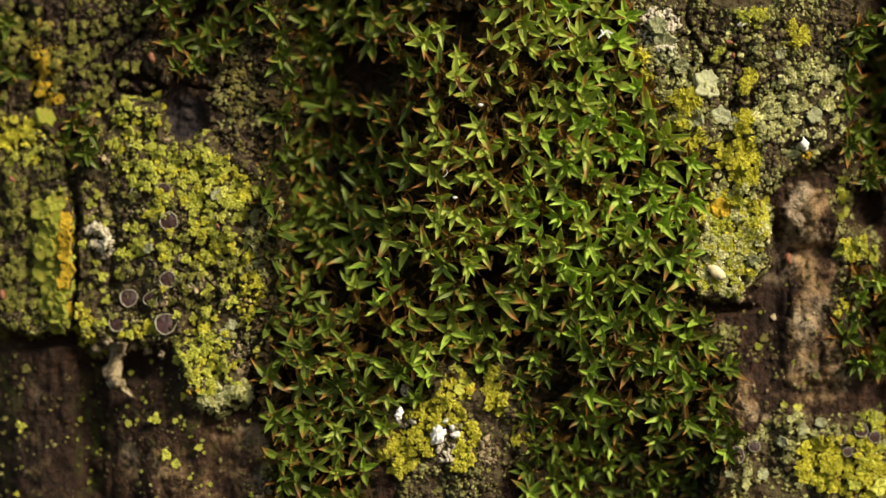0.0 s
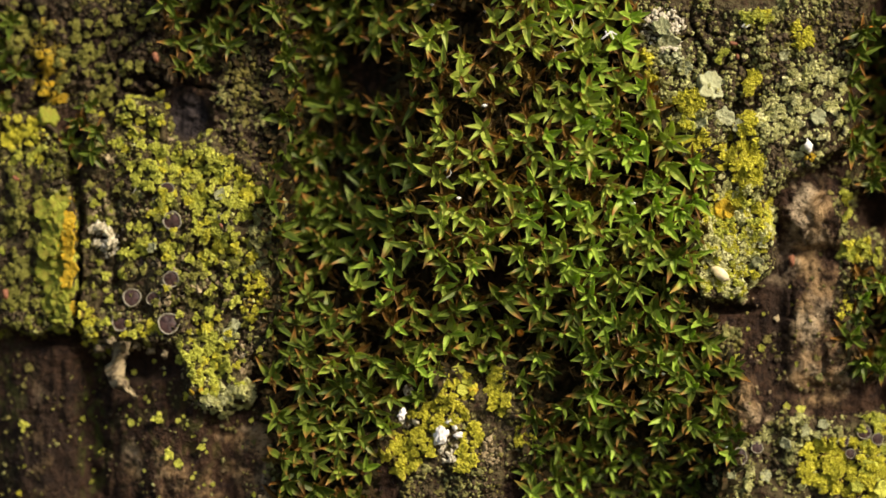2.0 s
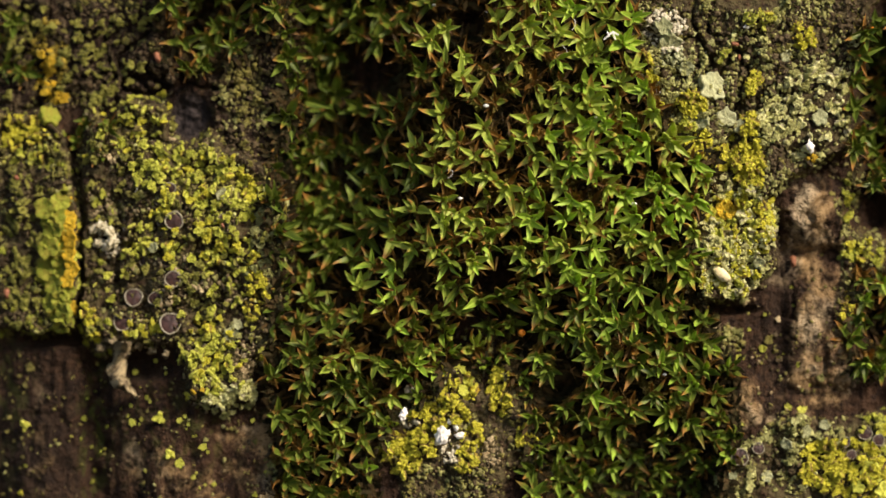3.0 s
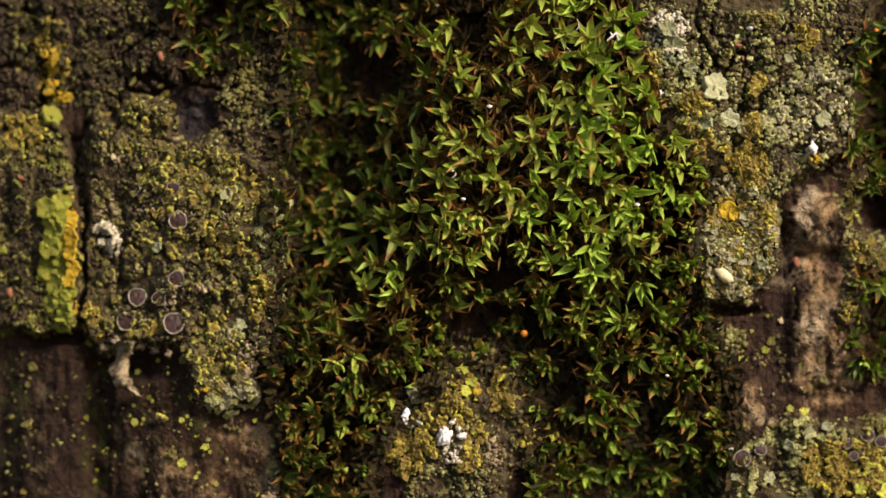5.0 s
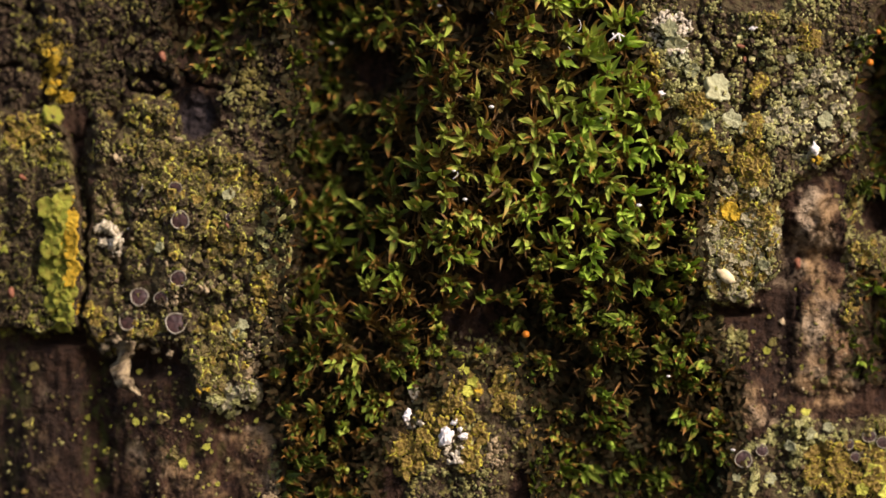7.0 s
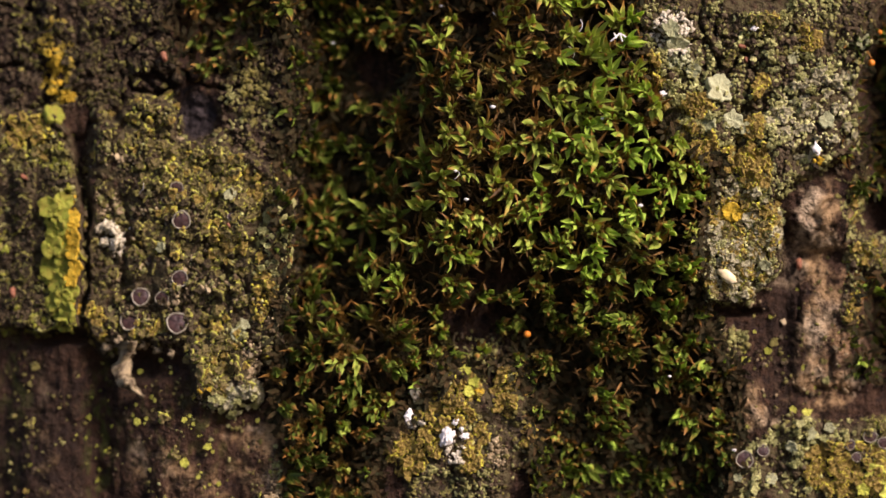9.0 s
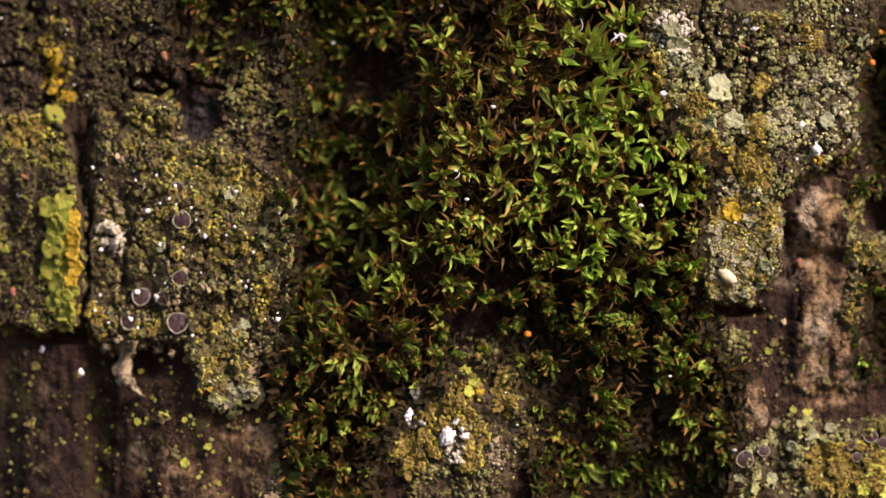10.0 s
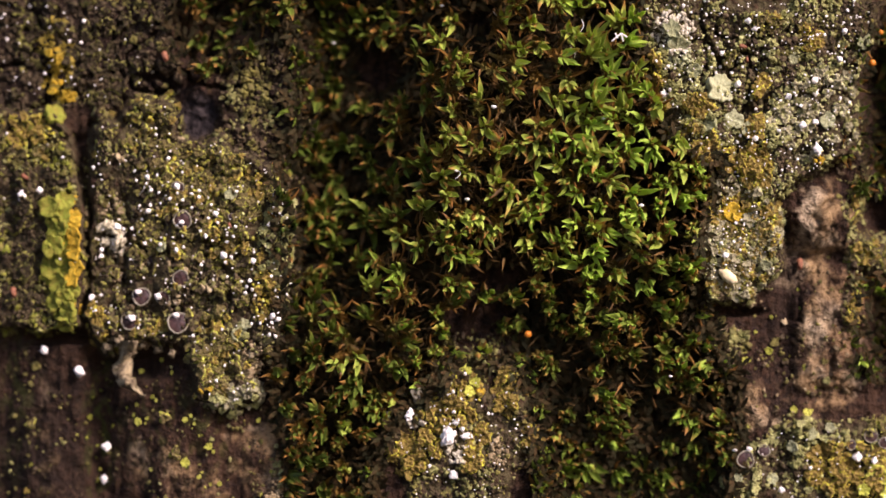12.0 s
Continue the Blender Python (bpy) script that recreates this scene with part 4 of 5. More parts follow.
FOLIOSE = {k: [mesh_of("leafy_lobe", [(x * MM, y * MM, z * MM) for x, y, z in vs], fs, LICHEN[k]) for vs, fs in
               (foliose_shape(s, 36, d) for s, d in ((31, 0.6), (35, 0.6), (38, 0.8), (44, 0.7), (47, 0.3)))] for k in ("mint", "leafgreen", "orange", "lime", "pale")}


def leafy_lobes(crust, rows, grow=0.85):
    """Broad leafy lobes of a crust: place, radius in plan units, colour, cut."""
    for u, v, r, kind, cut in rows:
        turn = Matrix(surface_turns(np.array([float(u)]), np.array([float(v)]), 0.3, np.random.RandomState(int(u)))[0].tolist()).to_4x4()
        child("leafy_lobe", FOLIOSE[kind][cut], crust, Matrix.Translation(plan(u, v, height_at(u, v) + 0.38) - crust.location) @ turn, "", grow * r / UNITS)


def build_lichen():
    left = build_crust(CRUST_LEFT, 101,
                (("chalk", 180, 425, 28, 28), ("lime", 225, 235, 50, 40), ("yellow", 215, 240, 16, 14), ("lime", 320, 325, 85, 60), ("yellow", 425, 330, 16, 24), ("lime", 400, 345, 60, 60), ("yellow", 442, 510, 22, 55),
                 ("lime", 330, 280, 70, 30), ("yellow", 345, 585, 30, 22), ("lime", 350, 590, 48, 45), ("lime", 250, 580, 45, 20), ("yellow", 150, 580, 18, 45), ("lime", 365, 660, 42, 42),
                 ("pale", 400, 705, 45, 40), ("pale", 400, 590, 22, 18), ("lime", 270, 430, 60, 30), ("lime", 240, 200, 60, 40), ("orange", 345, 695, 14, 8), ("lime", 380, 450, 50, 60), ("tan", 165, 612, 26, 16), ("tan", 245, 622, 60, 14), ("tan", 420, 650, 20, 30), ("lime", 375, 630, 55, 80), ("cream", 405, 700, 45, 35), ("pale", 455, 430, 45, 110)),
                ("umber", "moist", "olive", "umber", "moist", "lime", "sage", "umber", "tan"), "grey-green granular lichen crust with yellow patches", -0.2, 960, holes=((332, 205, 25, 38),), shift=3)
    leafy_lobes(left, ((400, 592, 15, "mint", 0), (384, 345, 13, "mint", 1), (412, 575, 11, "mint", 2), (262, 440, 11, "mint", 0)))
    fruit_cups(left, ((290, 335, 12), (270, 357, 7), (299, 392, 17), (281, 395, 12), (297, 495, 15), (228, 528, 17), (266, 530, 13), (208, 571, 17), (293, 574, 20), (245, 463, 9), (386, 385, 7)))
    rim = build_crust(CRUST_EDGE, 121,
                (("yellow", 25, 235, 45, 30), ("lime", 40, 270, 50, 30), ("moist", 30, 430, 40, 80), ("moist", 30, 540, 50, 40), ("orange", 112, 400, 18, 55), ("leafgreen", 85, 450, 30, 90), ("leafgreen", 95, 540, 25, 40), ("moist", 25, 330, 60, 40)),
                ("umber", "olive", "sage", "leafgreen", "olive"), "olive and yellow lichen crust on a bark plate", -0.25, 220, broad_share=0.2, shift=-5)
    leafy_lobes(rim, ((72, 372, 17, "leafgreen", 1), (98, 360, 14, "leafgreen", 0), (112, 390, 13, "orange", 0), (84, 405, 18, "leafgreen", 0), (116, 425, 12, "orange", 2), (78, 440, 17, "leafgreen", 1),
                      (100, 462, 15, "leafgreen", 0), (74, 478, 16, "leafgreen", 1), (120, 478, 12, "orange", 0), (88, 505, 17, "leafgreen", 1), (112, 520, 13, "leafgreen", 0), (84, 538, 15, "leafgreen", 1),
                      (105, 556, 15, "leafgreen", 1), (122, 548, 11, "orange", 0), (100, 580, 13, "leafgreen", 1), (80, 208, 18, "leafgreen", 1), (92, 388, 15, "leafgreen", 2), (98, 430, 16, "leafgreen", 3), (95, 484, 15, "leafgreen", 2), (100, 532, 14, "leafgreen", 0), (108, 408, 12, "orange", 3), (114, 450, 12, "orange", 1), (112, 498, 11, "orange", 2)), 1.2)
    build_crust(CRUST_UPPER, 131, (("orange", 72, 130, 14, 50), ("orange", 100, 180, 18, 14), ("ochre", 75, 120, 34, 75), ("moist", 20, 200, 40, 30), ("lime", 268, 185, 24, 30), ("moist", 265, 180, 40, 45), ("moist", 200, 185, 50, 24), ("moist", 150, 60, 50, 50), ("moist", 190, 110, 60, 50), ("moist", 40, 60, 50, 60), ("moist", 260, 40, 30, 40), ("moist", 90, 120, 40, 60)),
                ("umber", "umber", "umber", "umber", "olive"), "sparse olive-grey lichen granules on dark bark", -0.3, 190, density=1 / 20, broad_share=0.25)
    build_crust(CRUST_MIDDLE, 136, (("olive", 430, 160, 30, 60), ("pale", 425, 95, 20, 24)), ("umber", "umber", "olive", "umber", "sage"), "sparse brown-grey lichen granules beside moss", -0.3, 20, density=1 / 22, broad_share=0.15)
    right = build_crust(CRUST_RIGHT, 141,
                (("orange", 1275, 370, 24, 20), ("yellow", 1300, 275, 52, 55), ("yellow", 1328, 148, 16, 26), ("yellow", 1312, 218, 18, 24), ("orange", 1428, 274, 10, 12), ("yellow", 1210, 178, 26, 18), ("yellow", 1125, 130, 26, 50), ("yellow", 1145, 215, 22, 35),
                 ("yellow", 1410, 62, 22, 20), ("yellow", 1222, 250, 34, 24), ("pale", 1195, 160, 50, 50), ("lime", 1190, 225, 30, 24), ("yellow", 1225, 340, 20, 30), ("yellow", 1340, 372, 20, 24), ("mixed", 1285, 400, 90, 75), ("mixed", 1275, 480, 80, 50), ("lime", 1335, 30, 26, 14), ("chalk", 1170, 60, 36, 50), ("mint", 1180, 95, 30, 30), ("chalk", 1150, 160, 26, 30),
                 ("cream", 1425, 200, 70, 75), ("pale", 1425, 190, 85, 90), ("cream", 1260, 470, 75, 65), ("cream", 1290, 400, 80, 80), ("cream", 1250, 340, 50, 50), ("lime", 1265, 95, 18, 12), ("pale", 1200, 210, 40, 50)),
                ("umber", "olive", "umber", "sage", "umber", "pale", "sage"), "pale grey-green lichen crust with yellow patches", -0.2, 800, density=1 / 17, holes=((1310, 0, 60, 18),), broad_share=0.30, broad_size=(0.10, 0.25))
    leafy_lobes(right, ((1252, 150, 32, "mint", 2), (1275, 205, 20, "mint", 0), (1232, 215, 17, "mint", 2), (1175, 75, 24, "mint", 0), (1165, 45, 18, "mint", 2), (1300, 220, 15, "mint", 1),
                        (1442, 205, 17, "mint", 1), (1505, 65, 14, "mint", 2), (1275, 368, 20, "orange", 4), (1284, 376, 11, "orange", 4), (1380, 95, 12, "mint", 0), (1205, 118, 15, "mint", 0), (1335, 462, 12, "mint", 1)))
    low = build_crust(CRUST_LOW, 161,
                (("yellow", 1480, 830, 70, 60), ("lime", 1530, 830, 40, 50), ("yellow", 1440, 800, 26, 22), ("lime", 1540, 740, 40, 30)),
                ("umber", "sage", "pale", "olive", "sage"), "grey-green lichen crust with a yellow patch", -0.1, 300, broad_share=0.3, broad_size=(0.10, 0.24))
    leafy_lobes(low, ((1534, 832, 24, "lime", 1), (1556, 862, 18, "lime", 3), (1512, 858, 13, "lime", 0), (1420, 760, 12, "mint", 2), (1385, 782, 12, "mint", 3), (1452, 748, 11, "mint", 1), (1350, 840, 12, "mint", 0), (1320, 858, 11, "pale", 2), (1290, 838, 10, "mint", 3), (1400, 742, 9, "pale", 1)))
    fruit_cups(low, ((1524, 762, 13), (1548, 774, 11), (1488, 778, 10), (1500, 800, 9), (1302, 806, 16), (1335, 790, 11)))
    isle = build_crust(CRUST_ISLE, 181,
                (("chalk", 714, 735, 20, 24), ("chalk", 790, 800, 16, 20), ("umber", 800, 640, 40, 24), ("tan", 860, 800, 20, 30), ("yellow", 800, 690, 42, 55), ("yellow", 700, 800, 50, 38), ("yellow", 745, 740, 45, 45), ("yellow", 830, 795, 28, 45), ("yellow", 878, 680, 22, 65), ("yellow", 925, 770, 22, 35)),
                ("umber", "olive", "umber", "sage"), "bright yellow powdery lichen crust between moss", -0.1, 330)
    leafy_lobes(isle, ((806, 652, 13, "lime", 0), (820, 668, 15, "lime", 2), (812, 690, 12, "lime", 1), (832, 690, 10, "orange", 3), (800, 632, 9, "lime", 3)))
    build_crust([(770, 590), (880, 578), (895, 655), (785, 665)], 185, (), ("umber", "olive", "sage", "umber"), "grey-green lichen granules bared between shrinking moss", -0.2, 0, density=1 / 18, broad_share=0.2)
    lower = build_crust([(-20, 612), (480, 650), (500, 910), (-20, 910)], 221, (("leafgreen", 160, 780, 22, 150), ("olive", 20, 740, 26, 140)), ("umber", "olive", "lime", "umber", "sage"), "scattered tiny lichen granules on dark bark", 0.06, 10, density=1 / 300, broad_share=0.08)
    leafy_lobes(lower, ((310, 745, 6, "lime", 0), (320, 738, 4, "lime", 1), (352, 792, 8, "lime", 2), (361, 801, 4, "lime", 3), (252, 705, 5, "lime", 1), (258, 712, 4, "lime", 3), (232, 660, 6, "lime", 3), (336, 846, 5, "lime", 0),
                        (440, 745, 5, "lime", 2), (372, 858, 5, "lime", 1), (268, 640, 5, "lime", 0), (286, 662, 4, "lime", 2), (388, 755, 4, "pale", 1), (472, 790, 5, "pale", 0), (240, 752, 3, "lime", 3), (341, 838, 3, "lime", 1)))
    build_crust([(1230, 540), (1380, 530), (1500, 430), (1500, 690), (1400, 740), (1290, 740)], 225, (), ("umber", "olive", "lime", "umber", "tan"), "scattered tiny lichen granules on worn bark", 0.0, 0, density=1 / 220, broad_share=0.12)
    build_crust([(1255, 568), (1288, 572), (1308, 606), (1280, 628), (1262, 600)], 201, (), ("sage", "olive", "umber"), "small raised grey lichen tuft on bare bark", -0.5, 0, density=1 / 12, broad_share=0.3)
    build_crust([(468, 800), (500, 815), (512, 900), (462, 890)], 205, (("pale", 490, 850, 18, 30),), ("sage", "umber", "tan"), "small pale lichen tuft beside moss", -0.3, 10, density=1 / 16, broad_share=0.3)
    build_crust([(1468, 300), (1512, 288), (1508, 400), (1478, 425)], 209, (("lime", 1490, 350, 12, 40),), ("olive", "sage", "umber"), "narrow olive lichen strip along a bark knob", -0.25, 20, density=1 / 18, broad_share=0.2)
    build_crust(CRUST_SIDE, 191, (("yellow", 1500, 540, 20, 40), ("lime", 1520, 440, 40, 30)), ("olive", "sage", "umber"),
                "small olive lichen crust beside dark moss", -0.2, 60)


build_lichen()


def loose_scales():
    """Single small lichen scales on bare bark."""
    dice = np.random.RandomState(71)
    for ring, count, kinds in (([(200, 640), (480, 760), (490, 870), (210, 870)], 28, ("lime", "olive", "lime")),
                               ([(0, 620), (135, 620), (135, 870), (0, 870)], 12, ("olive", "leafgreen")),
                               ([(1235, 550), (1370, 540), (1480, 690), (1400, 730), (1300, 690)], 30, ("lime", "olive", "sage")),
                               ([(1380, 440), (1500, 420), (1490, 680), (1400, 690)], 18, ("olive", "lime"))):
        made = 0
        while made < count:
            u = dice.uniform(min(p[0] for p in ring), max(p[0] for p in ring), 1)
            v = dice.uniform(min(p[1] for p in ring), max(p[1] for p in ring), 1)
            if inside(u, v, ring)[0] < 0:
                continue
            made += 1
            r, name = float(dice.uniform(0.04, 0.15) + 0.2 * (dice.rand() < 0.1)), str(dice.choice(kinds))
            ob = new("lichen_scale", FOLIOSE["lime"][dice.randint(0, 4)] if name == "lime" else LOBES[name][dice.randint(0, 10)])
            ob.matrix_world = Matrix.Translation(plan(u[0], v[0], height_at(u[0], v[0]) + 0.25 * r)) @ Matrix(surface_turns(u, v, 0.15, dice)[0].tolist()).to_4x4() @ Matrix.Scale(r, 4)
            tagged(ob, "small flat yellow-green lichen scale on bare bark", "lichen", "loose scales on bare bark")


loose_scales()


# ---- small things ----
def lump(name, mat, seed, stretch=(1, 1, 1), rough=0.25, detail=3):
    bm = bmesh.new()
    bmesh.ops.create_icosphere(bm, subdivisions=detail, radius=1)
    for p in bm.verts:
        w = 1 + rough * noise.noise(p.co * 1.3 + Vector((seed, 0, 0))) + rough * 0.5 * noise.noise(p.co * 3.1 + Vector((0, seed, 0)))
        p.co = Vector([p.co[i] * w * stretch[i] * MM for i in range(3)])
    me = bpy.data.meshes.new(name)
    bm.to_mesh(me)
    bm.free()
    me.materials.append(mat)
    me.shade_smooth()
    return me


def set_thing(name, me, u, v, rise, size, spin, label, category, group="", tilt=0):
    ob = new(name, me)
    ob.matrix_world = Matrix.Translation(plan(u, v, height_at(u, v) + rise)) @ pose(0, 0, 0, 90, 0, 0) @ pose(0, 0, 0, tilt, 0, spin) @ Matrix.Scale(size, 4)
    return tagged(ob, label, category, group)


def scrap_mesh(mat):
    """A curled strip of dead lichen that hangs down from a crust's edge: a gutter-shaped ribbon with thickness and ragged borders."""
    path = ((211, 606, 15), (207, 628, 13), (199, 648, 16), (199, 666, 15), (210, 684, 12), (228, 700, 9), (238, 704, 4))
    dice, verts, faces, n = random.Random(12), [], [], 7
    for side in (0, 1):
        for i in range(25):
            s = i / 24 * (len(path) - 1)
            k = min(int(s), len(path) - 2)
            f = s - k
            f = f * f * (3 - 2 * f)
            u, v, w = (path[k][q] * (1 - f) + path[k + 1][q] * f for q in range(3))
            top = height_at(u, v) + 0.5 + 1.3 * math.sin(math.pi * min(1, i / 24 * 1.1))
            for j in range(n):
                e = 2 * j / (n - 1) - 1
                ragged = 1 + dice.uniform(-0.3, 0.3)
                verts.append(tuple(plan(u + e * w * ragged, v + 5 * e * math.sin(0.7 * i), top + 0.75 * (1 - e * e) + 0.3 * math.sin(1.9 * i + 2.2 * j) - 0.14 * side + dice.uniform(-0.13, 0.13))))
    half = 25 * n
    for i in range(24):
        for j in range(n - 1):
            a = i * n + j
            faces += [(a, a + n, a + n + 1, a + 1), (half + a, half + a + 1, half + a + n + 1, half + a + n)]
        for a, flip in ((i * n, False), (i * n + n - 1, True)):
            q = (a, half + a, half + a + n, a + n)
            faces.append(q[::-1] if flip else q)
    for a in range(n - 1):
        faces += [(a, a + 1, half + a + 1, half + a), (24 * n + a + 1, 24 * n + a, half + 24 * n + a, half + 24 * n + a + 1)]
    return mesh_of("bark_scrap", verts, faces, mat)


def build_small():
    chunk, flat = lump("white_chip", WHITE, 11.7, (1, 0.7, 0.5), 0.7, 4), lump("white_flake", WHITE, 8.4, (1, 0.6, 0.3), 0.6)
    for u, v, r, spin in ((775, 772, 0.62, 75), (806, 770, 0.30, 20), (800, 756, 0.22, 120), (790, 745, 0.25, 40)):
        set_thing("white_chip", chunk, u, v, 0.5, r, spin, "chalky white chip lying on yellow lichen", "chip", "white chips")
    for u, v, r, spin in ((1312, 43, 0.26, 20), (1424, 256, 0.42, 110), (1150, 160, 0.3, 10)):
        set_thing("white_flake", flat, u, v, 0.45, r, spin, "small white mineral flake on lichen", "flake", "white flakes")
    set_thing("white_flake", lump("white_flake", WHITE, 13.1, (1, 0.7, 0.4), 0.9, 4), 706, 734, 2.0, 0.36, 65, "ragged white flake caught in moss", "flake", "white flakes")
    set_thing("white_flake", lump("white_flake", RIM, 3.3, (0.8, 1, 0.3), 0.8, 4), 722, 694, 0.9, 0.5, 15, "pale grey powdery flake caught between moss and lichen", "flake", "white flakes")
    set_thing("husk", lump("husk", CREAM, 5.0, (0.8, 0.42, 0.3), 0.18), 1268, 482, 0.6, 0.95, -40, "cream-coloured oval seed husk lying on lichen", "husk")
    bead = lump("amber_bead", AMBER, 1.0, (1, 1, 1), 0.08)
    for u, v, r, rise in ((1520, 102, 0.26, 3.3), (1556, 160, 0.30, 3.3), (1564, 256, 0.28, 3.3), (1534, 48, 0.2, 3.2), (915, 588, 0.27, 3.6)):
        ob = new("amber_bead", bead)
        ob.matrix_world = Matrix.Translation(plan(u, v, height_at(u, v) + rise)) @ Matrix.Scale(r, 4)
        tagged(ob, "tiny round orange bead on moss", "bead", "orange beads")
    rust = lump("rust_flake", plain_material("rust_flake", (0.14, 0.05, 0.025), (0.27, 0.11, 0.055), 2200, 0.6), 6.0, (0.5, 1, 0.35), 0.5)
    for u, v, r, spin in ((1395, 458, 0.42, 5), (22, 318, 0.3, 60), (268, 102, 0.4, 20), (4, 522, 0.4, 10), (1290, 75, 0.28, 80), (1298, 98, 0.22, 10), (385, 400, 0.2, 30)):
        set_thing("rust_flake", rust, u, v, 0.5, r, spin, "small rust-red bark flake", "flake", "red flakes")
    tan = plain_material("tan_scrap", (0.06, 0.042, 0.024), (0.40, 0.33, 0.19), 1300, 0.7, 0.3, 0.0003)
    scrap = new("bark_scrap", scrap_mesh(tan))
    tagged(scrap, "curled tan scrap hanging from the lichen crust", "scrap")
    nodule = lump("nodule", tan, 9.3, (0.8, 0.6, 0.5), 0.9, 3)
    for u, v, r, spin in ((172, 618, 0.5, 0), (192, 606, 0.42, 50), (236, 612, 0.45, 100), (262, 622, 0.4, 10), (286, 628, 0.36, 70)):
        set_thing("nodule", nodule, u, v, 0.45, r, spin, "small knobbly tan lichen nodule on the crust", "nodule", "tan nodules")
    chalky = lump("nodule", plain_material("chalky_nodule", (0.36, 0.32, 0.20), (0.66, 0.62, 0.45), 1800, 0.75, 0.2, 0.0003), 14.6, (0.85, 0.75, 0.6), 1.0, 4)
    for u, v, r, spin in ((170, 402, 0.5, 20), (190, 430, 0.54, 80), (166, 432, 0.4, 40), (184, 412, 0.45, 130), (156, 408, 0.34, 70)):
        set_thing("nodule", chalky, u, v, 0.5, r, spin, "chalky cream lichen nodule on the crust's edge", "nodule", "chalky nodules")
    # pale hooked hair on the moss
    for u, v, rise in ((1072, 60, 0.9),):
        hair = bpy.data.curves.new("hair", "CURVE")
        hair.dimensions, hair.bevel_depth, hair.bevel_resolution = "3D", 0.06 * MM, 2
        top = float(moss_top(np.array([u]), np.array([v]))[0]) + rise
        for ends in ((-14, 8, 2, -6), (2, -6, 12, 0), (2, -6, 6, 8), (-4, 2, -8, -6)):
            sp = hair.splines.new("POLY")
            sp.points.add(2)
            for p, s in zip(sp.points, (0, 0.5, 1)):
                q = plan(u + ends[0] + (ends[2] - ends[0]) * s, v + ends[1] + (ends[3] - ends[1]) * s, top + 0.15 * math.sin(3 * s))
                p.co = (*q, 1)
        hair.materials.append(WHITE)
        tagged(new("white_fluff", hair), "tiny white branched fluff caught on moss", "fluff")


build_small()


def build_hairs():
    """Fine pale hairs and grains caught in the moss."""
    for u, v, du, dv, rise in ((848, 18, 10, 26, -0.6), (1004, 30, -6, 22, 0.2), (984, 78, 4, 20, -0.2), (222, 350, 8, -24, 0.4), (790, 300, -10, 14, 0.0)):
        hair = bpy.data.curves.new("hair", "CURVE")
        hair.dimensions, hair.bevel_depth, hair.bevel_resolution = "3D", 0.022 * MM, 2
        base = height_at(u, v) if u < 450 else float(moss_top(np.array([float(u)]), np.array([float(v)]))[0])
        sp = hair.splines.new("POLY")
        sp.points.add(6)
        for i, p in enumerate(sp.points):
            w = i / 6
            p.co = (*plan(u + du * w + 7 * math.sin(2.6 * w), v + dv * w, base + rise + 0.5 * math.sin(2.2 * w) - 0.3), 1)
        hair.materials.append(WHITE)
        tagged(new("hair", hair), "fine pale hair caught on the moss", "hair", "pale hairs")
    grain = lump("white_grain", WHITE, 4.4, (1, 0.8, 0.7), 0.6, 2)
    for u, v, r in ((850, 186, 4), (1113, 358, 4), (567, 76, 3.5), (757, 8, 3), (1168, 660, 3), (785, 300, 3), (805, 350, 3.5), (1045, 205, 3), (1283, 790, 4)):
        ob = new("white_grain", grain)
        ob.matrix_world = Matrix.Translation(plan(u, v, float(moss_top(np.array([float(u)]), np.array([float(v)]))[0]) + 0.2)) @ Matrix.Scale(r / UNITS, 4)
        tagged(ob, "tiny white grain caught in the moss", "grain", "white grains")


build_hairs()


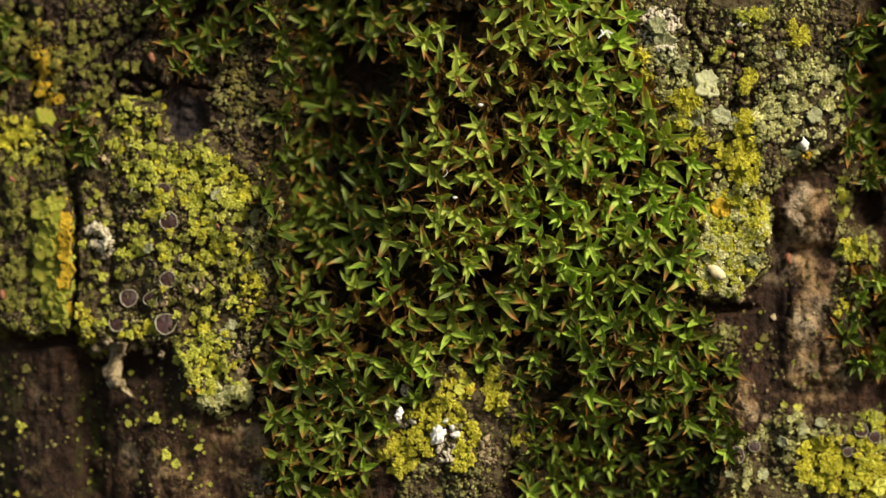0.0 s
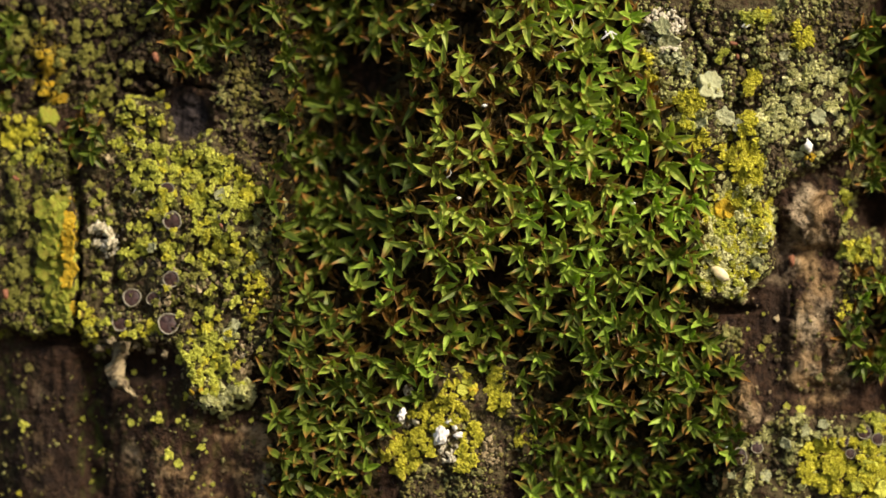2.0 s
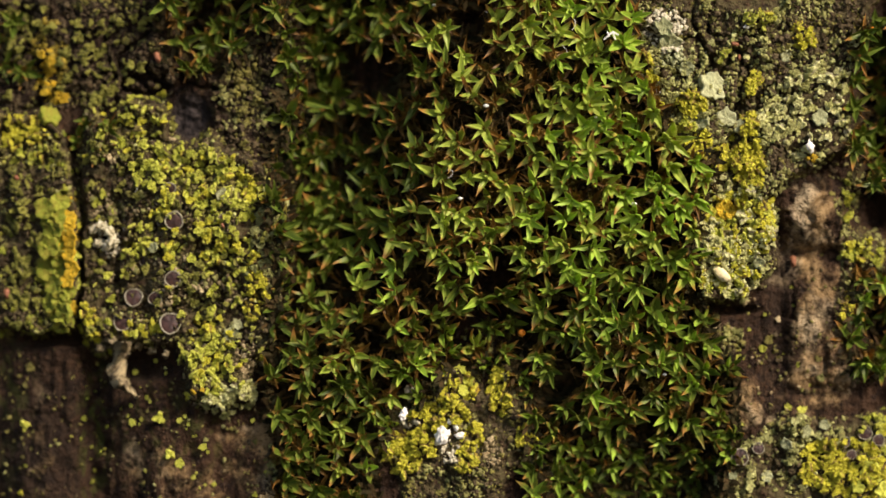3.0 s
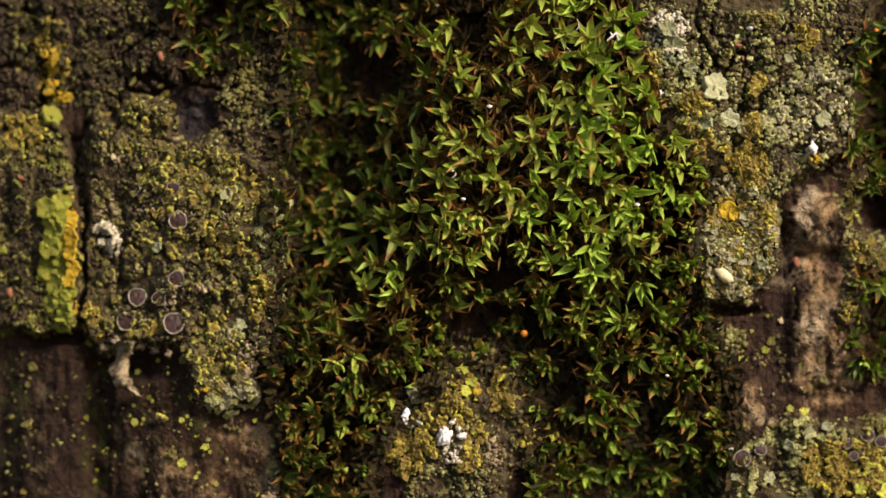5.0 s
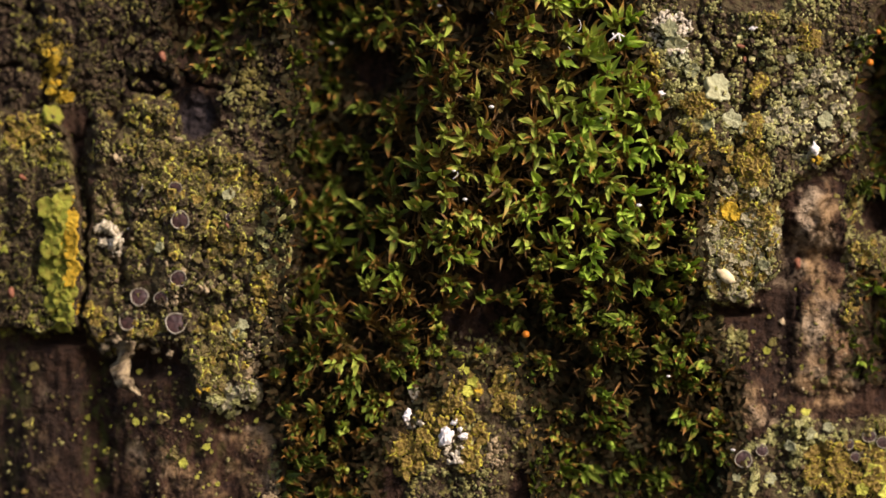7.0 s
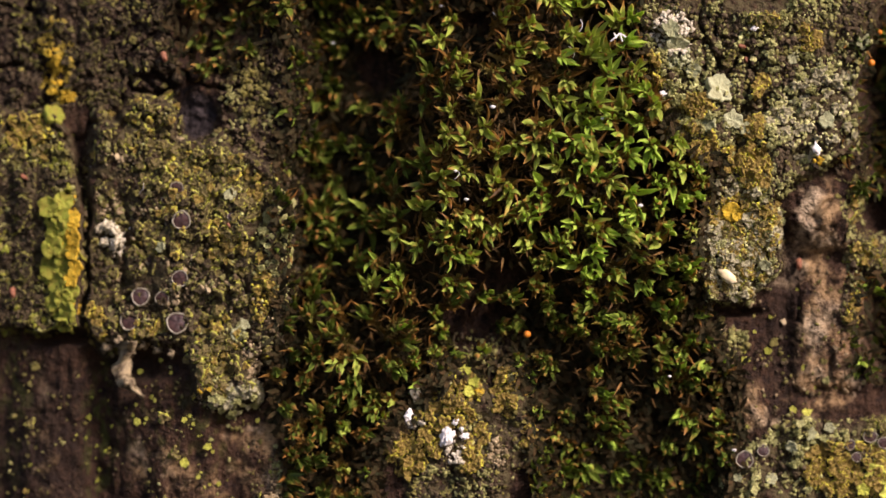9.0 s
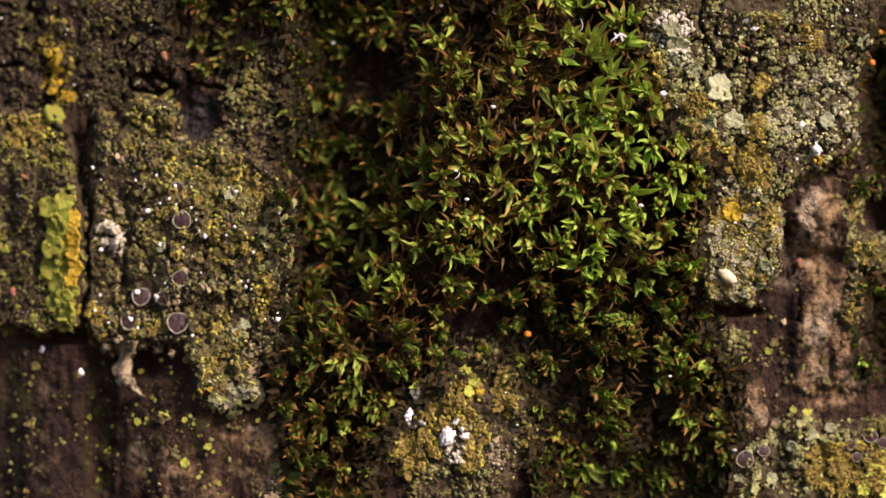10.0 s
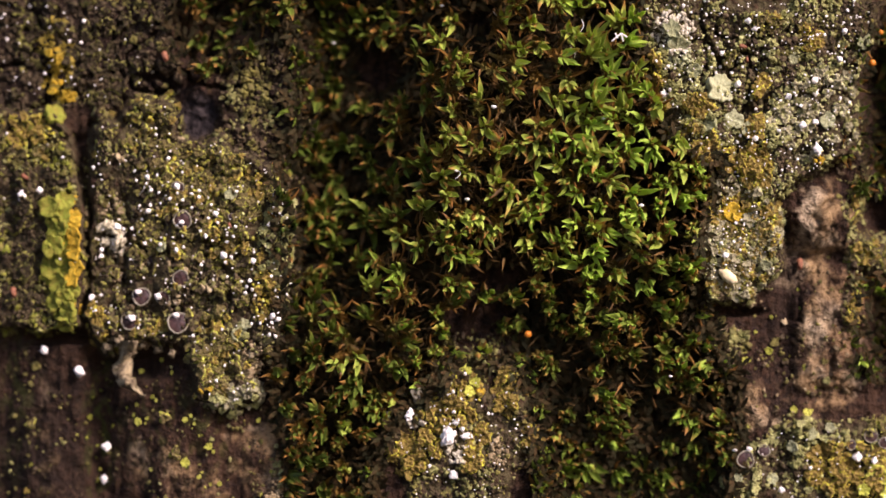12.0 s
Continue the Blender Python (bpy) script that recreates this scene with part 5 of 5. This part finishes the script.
# ---- dew beads, painted white as glints, that swell out of the crust towards the end ----
def build_dew():
    dice = np.random.RandomState(90)
    bead = lump("dew_bead", BEAD, 2.0, (1, 1, 0.85), 0.4, 3)

    def put(u, v, r, start, stop):
        r = r / UNITS
        h = height_at(u, v) + 0.5
        ob = new("dew_bead", bead)
        low, high = Matrix.Translation(plan(u, v, h - 0.55 - 2.0 * r)), Matrix.Translation(plan(u, v, h + 0.35 * r))
        spin = pose(0, 0, 0, *(float(x) for x in dice.uniform(0, 360, 3)))
        low, high = low @ spin, high @ spin
        ob.matrix_basis = high @ Matrix.Scale(r, 4)
        tagged(ob, "tiny round dew bead on lichen, its glint painted white", "dew bead", "dew beads on the crusts")
        MOVES.append((ob, ((0, low), (start, low), (stop, high), (12.0, high)) if stop < 11.95 else ((0, low), (start, low), (12.0, high))))

    for ring, count, early in ((CRUST_LEFT, 118, 8.6), (CRUST_RIGHT, 104, 9.2), (CRUST_LOW, 20, 9.6), (CRUST_ISLE, 14, 9.8), (CRUST_UPPER, 14, 10), (CRUST_EDGE, 8, 10)):
        places = scatter(ring, 11, 300 + count, 14)
        lumpy = fbm(np.array([p[0] for p in places]), np.array([p[1] for p in places]), 60, 97, 3)
        order = [i for i in dice.permutation(len(places)) if lumpy[i] > 0.02][:count]
        for i in order:
            u, v = places[i]
            start = float(dice.uniform(early, 11.3))
            put(u, v, float(dice.uniform(1.5, 3.7) + 2.8 * (dice.rand() < 0.17)), start, start + float(dice.uniform(0.8, 1.6)))
    for u, v, r, start in ((18, 352, 9, 9.0), (60, 624, 8, 9.3), (122, 662, 10, 9.3), (172, 794, 8, 9.6), (168, 852, 8, 10), (670, 735, 10, 9.3), (786, 838, 8, 10.3),
                           (292, 332, 6, 8.9), (300, 396, 5, 9.5), (214, 566, 7, 9), (292, 560, 6, 9.3), (260, 528, 7, 8.8), (225, 520, 6, 8.8), (1308, 788, 6, 9.2), (1500, 800, 8, 9.8), (1530, 806, 7, 10)):
        put(u, v, r, start, start + 1.8)


def build_specks():
    """Fine dew, too small to count: veils of tiny beads, white for their glints, that rise out of the crusts one after
    the other.
    """
    dice = np.random.RandomState(93)
    for k in range(9):
        us, vs = [], []
        for ring, count in ((CRUST_LEFT, 22), (CRUST_RIGHT, 52), (CRUST_LOW, 9), (CRUST_ISLE, 9), (CRUST_UPPER, 6)):
            places = scatter(ring, 14, 400 + 10 * k + count, 14)
            for i in dice.permutation(len(places))[:count]:
                us.append(places[i][0])
                vs.append(places[i][1])
        us, vs = np.array(us), np.array(vs)
        me = crumbs_mesh(us, vs, heights(us, vs) + 0.5, dice.uniform(0.04, 0.09, len(us)), BEAD, (0, 0, 0), dice, [c / np.array([1.25, 0.9, 0.6]) for c in CRUMBS], CRUMB_FACES)
        ob = new("dew_specks", me)
        tagged(ob, "fine dew specks on lichen, painted white as glints", "dew", kind="stuff")
        low, high, start = pose(0, 0.0009, 0), pose(0, 0, 0), 8.9 + 0.3 * k
        MOVES.append((ob, ((0, low), (start, low), (min(11.9, start + 1.2), high), (12, high))))


build_dew()
build_specks()


def motions():
    for ob, rows in MOVES:
        walk(ob, rows)


motions()
